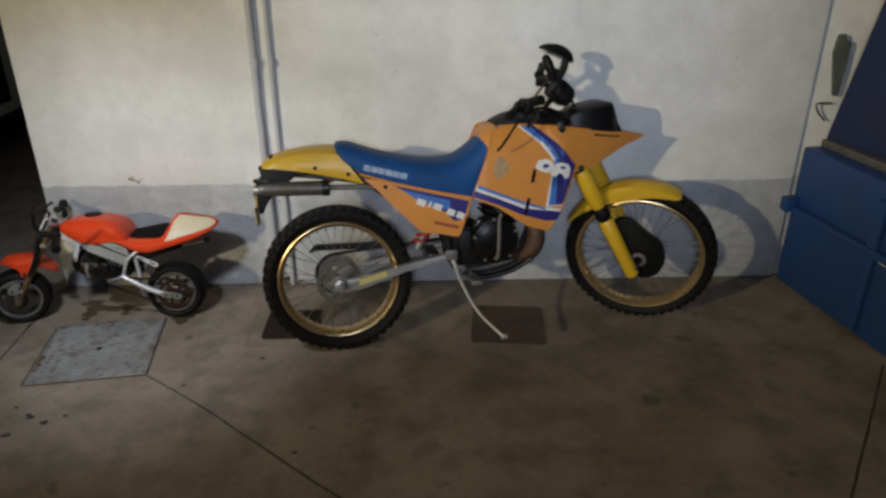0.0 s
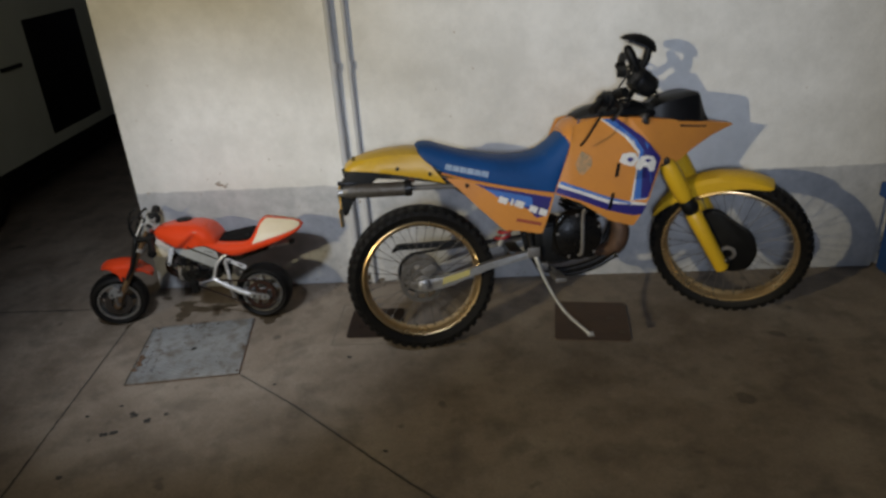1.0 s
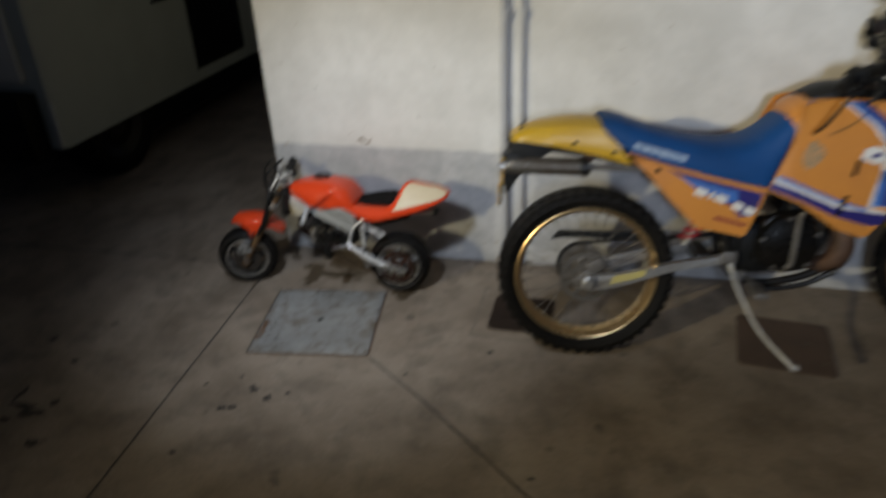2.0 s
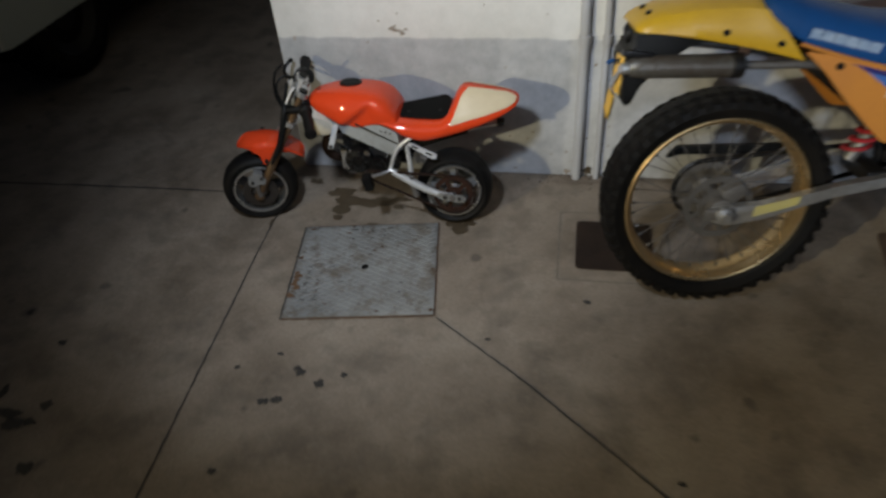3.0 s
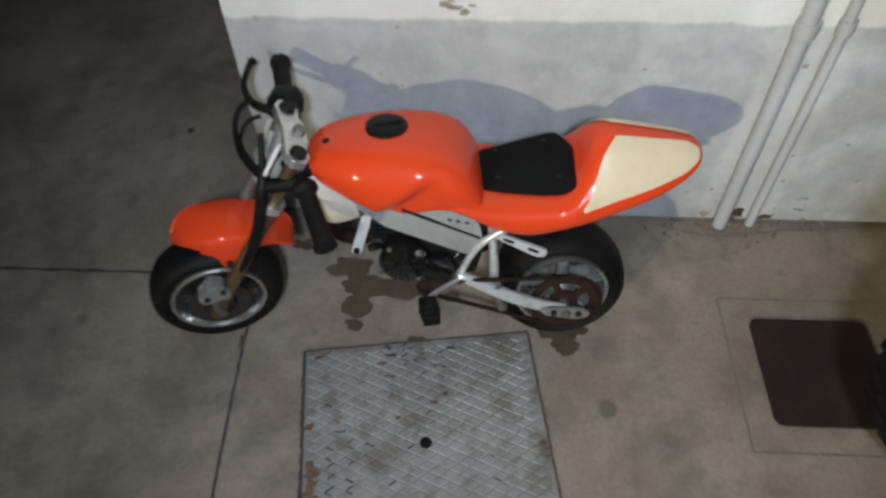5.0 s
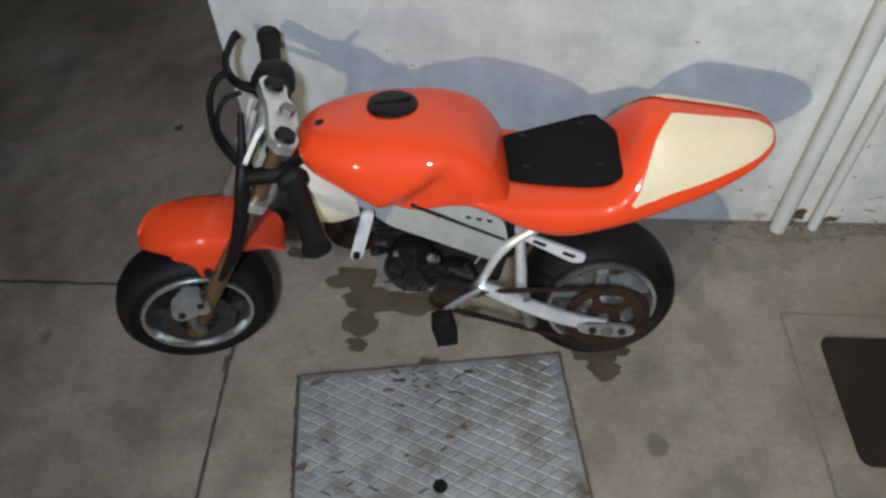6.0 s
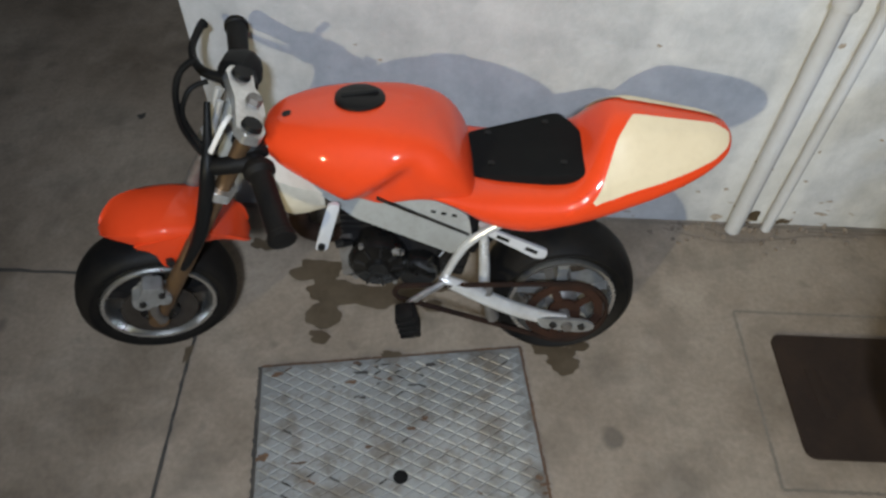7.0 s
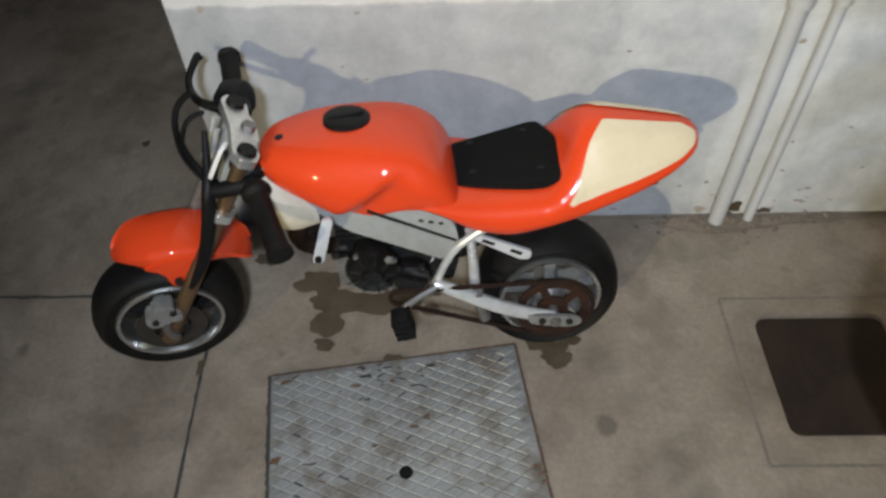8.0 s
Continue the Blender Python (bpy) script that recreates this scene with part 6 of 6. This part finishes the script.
    part("front_cover", body(bmesh.new(), [(-0.462, 0.350, 0.400, 0.030), (-0.435, 0.326, 0.405, 0.062), (-0.395, 0.310, 0.395, 0.074), (-0.350, 0.316, 0.365, 0.066)], [(0, 1), (0.7, 0.95), (1, 0.7), (1, 0.3), (0.8, 0), (0, 0)], 14), CREAM, bike, "cream plastic cover behind the fork")
    engine = part("engine", box(box(bmesh.new(), (-0.262, -0.012, 0.232), (0.145, 0.105, 0.080), bevel=0.012), (-0.285, 0.0, 0.275), (0.075, 0.080, 0.06), bevel=0.008), BLACK_METAL, bike, "small black two-stroke engine")
    part("starter_cover", lathe(bmesh.new(), [(0.0, -0.096), (0.014, -0.096), (0.018, -0.090), (0.036, -0.086), (0.043, -0.076), (0.045, -0.05)], (-0.282, 0, 0.236), 30), OILY_BLACK, engine, "round black pull-starter cover")
    bm = bmesh.new()
    for k in range(5):
        box(bm, (-0.290, 0.0, 0.258 + 0.010 * k), (0.090, 0.095, 0.004))
    part("cooling_fins", bm, BLACK_METAL, engine)
    part("clutch_bell", lathe(bmesh.new(), [(0.0, -0.084), (0.026, -0.084), (0.032, -0.076), (0.032, -0.05)], (-0.226, 0, 0.218), 24), OILY_BLACK, engine)
    part("carburettor", box(cyl(bmesh.new(), (-0.20, -0.02, 0.262), (-0.165, -0.02, 0.262), 0.020, n=14), (-0.205, -0.03, 0.245), (0.04, 0.05, 0.045), bevel=0.006), DULL_STEEL, engine)
    part("engine_bolt", cyl(bmesh.new(), (-0.255, -0.080, 0.265), (-0.255, -0.088, 0.265), 0.008, n=6), CHROME, engine)
    for k in range(9):
        m = Matrix.Rotation(-k * math.tau / 9, 3, "Y")
        part("cover_rib", box(bmesh.new(), Vector((-0.282, -0.0885, 0.236)) + m @ Vector((0.027, 0, 0)), (0.016, 0.004, 0.0035), m, 0.001), BLACK_METAL, engine)
    for k in range(4):
        ang = 0.6 + k * math.tau / 4
        part("cover_screw", cyl(bmesh.new(), (-0.282 + 0.040 * math.cos(ang), -0.078, 0.236 + 0.040 * math.sin(ang)), (-0.282 + 0.040 * math.cos(ang), -0.084, 0.236 + 0.040 * math.sin(ang)), 0.0042, n=8), DULL_STEEL, engine)
    part("pull_handle", tube(bmesh.new(), [(-0.318, -0.080, 0.276), (-0.330, -0.088, 0.282), (-0.338, -0.090, 0.280)], [0.005, 0.007, 0.005], 8), BLACK, engine, "black pull-start grip")
    part("spark_plug_lead", tube(bmesh.new(), [(-0.275, -0.030, 0.318), (-0.250, -0.060, 0.312), (-0.225, -0.070, 0.290), (-0.215, -0.060, 0.262)], [0.008, 0.0045, 0.004, 0.004], 8, smooth=16), BLACK, engine, "black ignition lead")
    part("fuel_hose", tube(bmesh.new(), [(-0.190, -0.055, 0.300), (-0.178, -0.066, 0.282), (-0.190, -0.068, 0.262), (-0.205, -0.058, 0.255)], 0.0035, 8, smooth=16), RUST_CHAIN, engine, "thin fuel hose")
    part("side_plate", slab(bmesh.new(), rounded([(-0.336, 0.272), (-0.318, 0.276), (-0.316, 0.214), (-0.334, 0.206)], 0.004), -0.074, -0.060, 0.002), DULL_STEEL, engine, "worn engine side plate")
    part("air_filter", box(bmesh.new(), (-0.176, -0.050, 0.232), (0.044, 0.050, 0.048), Matrix.Rotation(radians(14), 3, "Y"), 0.008), OILY_BLACK, engine, "black air filter box")
    part("choke_lever", tube(bmesh.new(), [(-0.200, -0.062, 0.240), (-0.196, -0.078, 0.248), (-0.190, -0.082, 0.262)], 0.0025, 6), CHROME, engine)
    part("exhaust", tube(bmesh.new(), [(-0.295, 0.02, 0.300), (-0.335, 0.01, 0.308), (-0.375, 0.01, 0.296), (-0.402, 0.012, 0.258), (-0.398, 0.02, 0.220), (-0.365, 0.03, 0.200), (-0.315, 0.04, 0.205)], [0.012, 0.013, 0.015, 0.016, 0.015, 0.014, 0.012], 14, smooth=34), RUST_CHAIN, bike, "dark rusty exhaust bend")
    part("front_stay", slab(bmesh.new(), rounded([(-0.340, 0.362), (-0.324, 0.362), (-0.348, 0.284), (-0.364, 0.286)], 0.006), -0.108, -0.100, 0.002), PIPE_PAINT, bike, "white metal stay")
    part("stay_bolt", cyl(bmesh.new(), (-0.354, -0.107, 0.294), (-0.354, -0.113, 0.294), 0.005, n=10), BLACK, bike)

    # silver subframe, swingarm, chain, bracket, foot pegs
    for side in (-1, 1):
        y = side * 0.088
        bm = tube(bmesh.new(), [(-0.108, y, 0.318), (-0.130, y, 0.304), (-0.156, y, 0.281), (-0.172, y * 0.95, 0.250), (-0.182, y * 0.89, 0.221), (-0.190, y * 0.87, 0.200)], 0.0062, 12, smooth=26)
        part("subframe_tube", bm, BRIGHT_SILVER, bike, "silver subframe tube")
        bm = tube(bmesh.new(), [(-0.135, y * 0.80, 0.300), (-0.131, y * 0.70, 0.247), (-0.128, y * 0.68, 0.207), (-0.127, y * 0.68, 0.168)], [0.0075, 0.0075, 0.0085, 0.0085], 12, smooth=14)
        part("subframe_tube", bm, BRIGHT_SILVER, bike, "silver subframe upright")
        bm = tube(bmesh.new(), [(-0.192, side * 0.086, 0.208), (-0.178, side * 0.086, 0.203), (-0.135, side * 0.086, 0.177), (-0.084, side * 0.085, 0.148), (-0.036, side * 0.084, 0.128), (0.0, side * 0.083, 0.121)], [0.008, 0.0098, 0.0112, 0.0116, 0.0105, 0.008], 14, smooth=24)
        arm = part("swingarm", bm, BRIGHT_SILVER, bike, "silver tubular swingarm")
        part("axle_plate", slab(bmesh.new(), rounded([(-0.048, 0.136), (0.030, 0.128), (0.044, 0.118), (0.040, 0.108), (0.020, 0.104), (-0.040, 0.116)], 0.006), side * 0.096, side * 0.090, 0.0015), DULL_ALLOY, arm, "silver axle plate")
        for a in (-0.022, 0.022):
            part("bolt", cyl(bmesh.new(), (a, side * 0.095, 0.121 - 0.1 * a), (a, side * 0.101, 0.121 - 0.1 * a), 0.0055, n=8), BLACK_METAL, arm)
        bm = tube(bmesh.new(), [(-0.184, side * 0.088, 0.208), (-0.212, side * 0.105, 0.204), (-0.240, side * 0.130, 0.204), (-0.243, side * 0.152, 0.206)], [0.0055, 0.005, 0.005, 0.0055], 10, smooth=16)
        peg = part("foot_peg", bm, ALU, bike, "silver foot peg arm")
        m = Matrix.Rotation(radians(-10), 3, "Y") @ Matrix.Rotation(radians(-8 * side), 3, "X")
        rubber = part("peg_rubber", box(bmesh.new(), (-0.240, side * 0.160, 0.203), (0.026, 0.028, 0.054), m, 0.008), RUBBER, peg, "worn black peg rubber")
        for k in range(4):
            part("rib", box(bmesh.new(), Vector((-0.240, side * 0.160, 0.203)) + m @ Vector((0, 0, -0.018 + 0.012 * k)), (0.029, 0.031, 0.005), m, 0.002), RUBBER, rubber)
    n0, n1 = (-0.246, 0.199, 0.013), (0.004, 0.117, 0.063)
    ang = math.atan2(n1[1] - n0[1], n1[0] - n0[0])
    loop = [(n1[0] + n1[2] * math.cos(t), -0.066, n1[1] + n1[2] * math.sin(t)) for t in np.linspace(ang - 1.75, ang + 1.75, 26)]
    loop += [(n0[0] + n0[2] * math.cos(t), -0.101, n0[1] + n0[2] * math.sin(t)) for t in np.linspace(ang + 1.8, ang + 4.5, 10)]
    part("drive_chain", tube(bmesh.new(), loop, 0.0042, 6, closed=True), RUST_CHAIN, bike, "rusty brown drive chain")
    bm = slab(bmesh.new(), rounded([(-0.136, 0.290), (-0.130, 0.298), (-0.042, 0.256), (-0.045, 0.242), (-0.060, 0.243)], 0.004), -0.079, -0.073, 0.001)
    plate = part("slotted_bracket", bm, PIPE_PAINT, bike, "white slotted metal bracket")
    # black bars on the face, coloured for the shade inside slots
    for a, w in ((-0.108, 0.280), (-0.066, 0.258)):
        part("slot", box(bmesh.new(), (a, -0.0786, w), (0.020, 0.002, 0.006), Matrix.Rotation(radians(27), 3, "Y"), 0.0005), BLACK, plate)
    part("chain_tensioner", tube(bmesh.new(), [(-0.126, -0.084, 0.185), (-0.120, -0.080, 0.150), (-0.112, -0.074, 0.118)], [0.010, 0.008, 0.011], 10), DULL_STEEL, bike)
    part("rear_inner_guard", body(bmesh.new(), [(-0.135, 0.225, 0.315, 0.045), (-0.10, 0.262, 0.318, 0.052), (-0.03, 0.288, 0.325, 0.055), (0.05, 0.310, 0.340, 0.050)], [(0, 1), (0.9, 1), (1, 0.6), (1, 0.1), (0.9, 0), (0, 0)], 12), BLACK, bike, "black inner rear mudguard")
    for side in (-1, 1):
        strip = part("tail_stay", tube(bmesh.new(), [(0.02, side * 0.03, 0.314), (0.138, side * 0.012, 0.328)], 0.006, 8), ALU, bike, "thin steel stay under the tail")
        part("end_plug", tube(bmesh.new(), [(0.133, side * 0.012, 0.328), (0.136, side * 0.012, 0.328), (0.153, side * 0.010, 0.329), (0.156, side * 0.010, 0.329)], [0.006, 0.0095, 0.0095, 0.006], 10), BLACK, strip)
    part("shock", tube(bmesh.new(), [(-0.15, 0.0, 0.20), (-0.13, 0.0, 0.29)], 0.018, 14), BLACK_METAL, bike)
    return bike


build_mini_bike()


# ---- the blue steel container beside the wall and the van parked at the corner ----
def build_container():
    t = thing("steel_container", Matrix.Translation((3.328, -0.008, 0)) @ Matrix.Rotation(radians(9.4), 4, "Z"), "blue painted steel container with an open navy flap", "container")
    bm = bmesh.new()
    box(bm, (0.45, -1.235, 0.3225), (0.90, 2.45, 0.645), bevel=0.012)
    base = part("body", bm, BLUE_PAINT, t)
    for y in (-0.32, -1.1, -1.9):
        part("rib", box(bmesh.new(), (-0.012, y - 0.2, 0.30), (0.024, 0.05, 0.56), bevel=0.006), BLUE_PAINT, base)
    part("side_rail", box(bmesh.new(), (-0.018, -1.25, 0.372), (0.036, 2.40, 0.030), bevel=0.006), BLUE_PAINT, base)
    part("hinge_block", box(bmesh.new(), (-0.030, -0.035, 0.388), (0.06, 0.05, 0.065), bevel=0.008), BLUE_PAINT, base)
    part("tag", box(bmesh.new(), (-0.004, -0.583, 0.346), (0.008, 0.044, 0.014), bevel=0.002), WHITE, base, "small pale tag")
    part("rim", box(bmesh.new(), (0.10, -1.25, 0.664), (0.07, 2.44, 0.035), bevel=0.006), DULL_STEEL, t, "worn steel ledge")
    bm = slab(bmesh.new(), [(0.0, 0.0), (1.9, 0.0), (1.9, 1.3), (0.27, 1.3), (0.0, 0.02)], 0.0, 0.05, 0.006)
    bm.transform(Matrix.Translation((0.085, -0.030, 0.672)) @ Matrix.Rotation(radians(-84), 4, "Z"))
    part("flap", bm, NAVY_PAINT, t, "navy blue steel flap")
    bm = slab(bmesh.new(), rounded([(0.016, -0.02), (0.036, -0.02), (0.046, 0.10), (0.044, 0.205), (0.020, 0.212), (0.016, 0.236), (-0.014, 0.232), (-0.022, 0.16)], 0.006), -0.012, 0.0, 0.002)
    bm.transform(Matrix.Translation((0.060, -0.010, 0.885)) @ Matrix.Rotation(radians(-8), 4, "Z"))
    part("latch_lever", bm, GREEN_GREY, t, "grey-green steel latch lever")
    bm = tube(bmesh.new(), [(0.085, -0.012, 0.832), (0.040, -0.012, 0.834), (0.014, -0.012, 0.828), (0.035, -0.012, 0.790), (0.072, -0.012, 0.757)], 0.0045, 8, smooth=12)
    part("hook", bm, DULL_STEEL, t, "thin steel hook")


def build_van():
    t = thing("van", Matrix.Translation((-1.29, 0.270, 0)), "dull grey-green van parked in the dark", "van")
    side = bmesh.new()
    rings = []
    for y, inset, roof in ((0.0, 0.03, 1.78), (0.04, 0.0, 1.85), (2.9, 0.0, 1.87), (3.9, 0.0, 1.80), (4.1, 0.06, 1.35)):
        pts = [(-inset, 0.30), (-inset, 1.10), (-0.05 - inset, 1.60), (-0.16 - inset, roof), (-1.54 + inset, roof), (-1.65 + inset, 1.60), (-1.70 + inset, 1.10), (-1.70 + inset, 0.30)]
        rings.append([Vector((x, y, z)) for x, z in pts])
    b = part("body", loft(side, rings), VAN_PAINT, t, "dull grey-green van body")
    # pale strip paints lamplight onto the van's rear corner
    part("lit_corner_strip", box(bmesh.new(), (-0.020, -0.004, 0.42), (0.028, 0.016, 0.22), bevel=0.003), VAN_LIT, b, "strip painted pale for lamplight on the corner")
    part("bumper", box(bmesh.new(), (-0.87, -0.06, 0.43), (1.58, 0.14, 0.34), bevel=0.03), BLACK, t, "black plastic bumper")
    part("tailgate_panel", box(bmesh.new(), (-0.87, -0.012, 0.82), (1.50, 0.03, 0.36), bevel=0.01), VAN_LIT, b, "lower tailgate, painted pale for lamplight")
    part("sill", box(bmesh.new(), (-0.20, 2.1, 0.21), (0.30, 3.7, 0.16), bevel=0.02), BLACK, t, "black underbody")
    # nearly flush black box paints the dark of a side opening
    part("opening_panel", box(bmesh.new(), (-0.010, 1.62, 0.74), (0.026, 0.66, 0.74), bevel=0.01), BLACK, b, "black panel for the dark opening in the side")
    part("door_handle", box(bmesh.new(), (0.008, 1.05, 0.86), (0.024, 0.20, 0.022), bevel=0.005), BLACK, b, "black door handle")
    for y in (0.46, 3.2):
        for x in (-0.10, -1.60):
            c = (x, y, 0.29)
            bm = lathe(bmesh.new(), [(0.19, -0.08), (0.22, -0.10), (0.27, -0.095), (0.29, -0.06), (0.29, 0.06), (0.27, 0.095), (0.22, 0.10), (0.19, 0.08)], (0, 0, 0), 40)
            bm.transform(Matrix.Translation(c) @ Matrix.Rotation(radians(90), 4, "Z"))
            w = part("wheel", bm, RUBBER, t, "dark road tyre")
            bm = lathe(bmesh.new(), [(0.0, -0.05), (0.06, -0.055), (0.12, -0.04), (0.18, -0.07), (0.195, -0.08), (0.19, 0.05), (0.0, 0.05)], (0, 0, 0), 32)
            bm.transform(Matrix.Translation(c) @ Matrix.Rotation(radians(90), 4, "Z"))
            # black metal puts the shade beside the van into the rim's colour
            part("wheel_rim", bm, BLACK_METAL, w, "steel rim, coloured black for the shade")


build_container()
build_van()
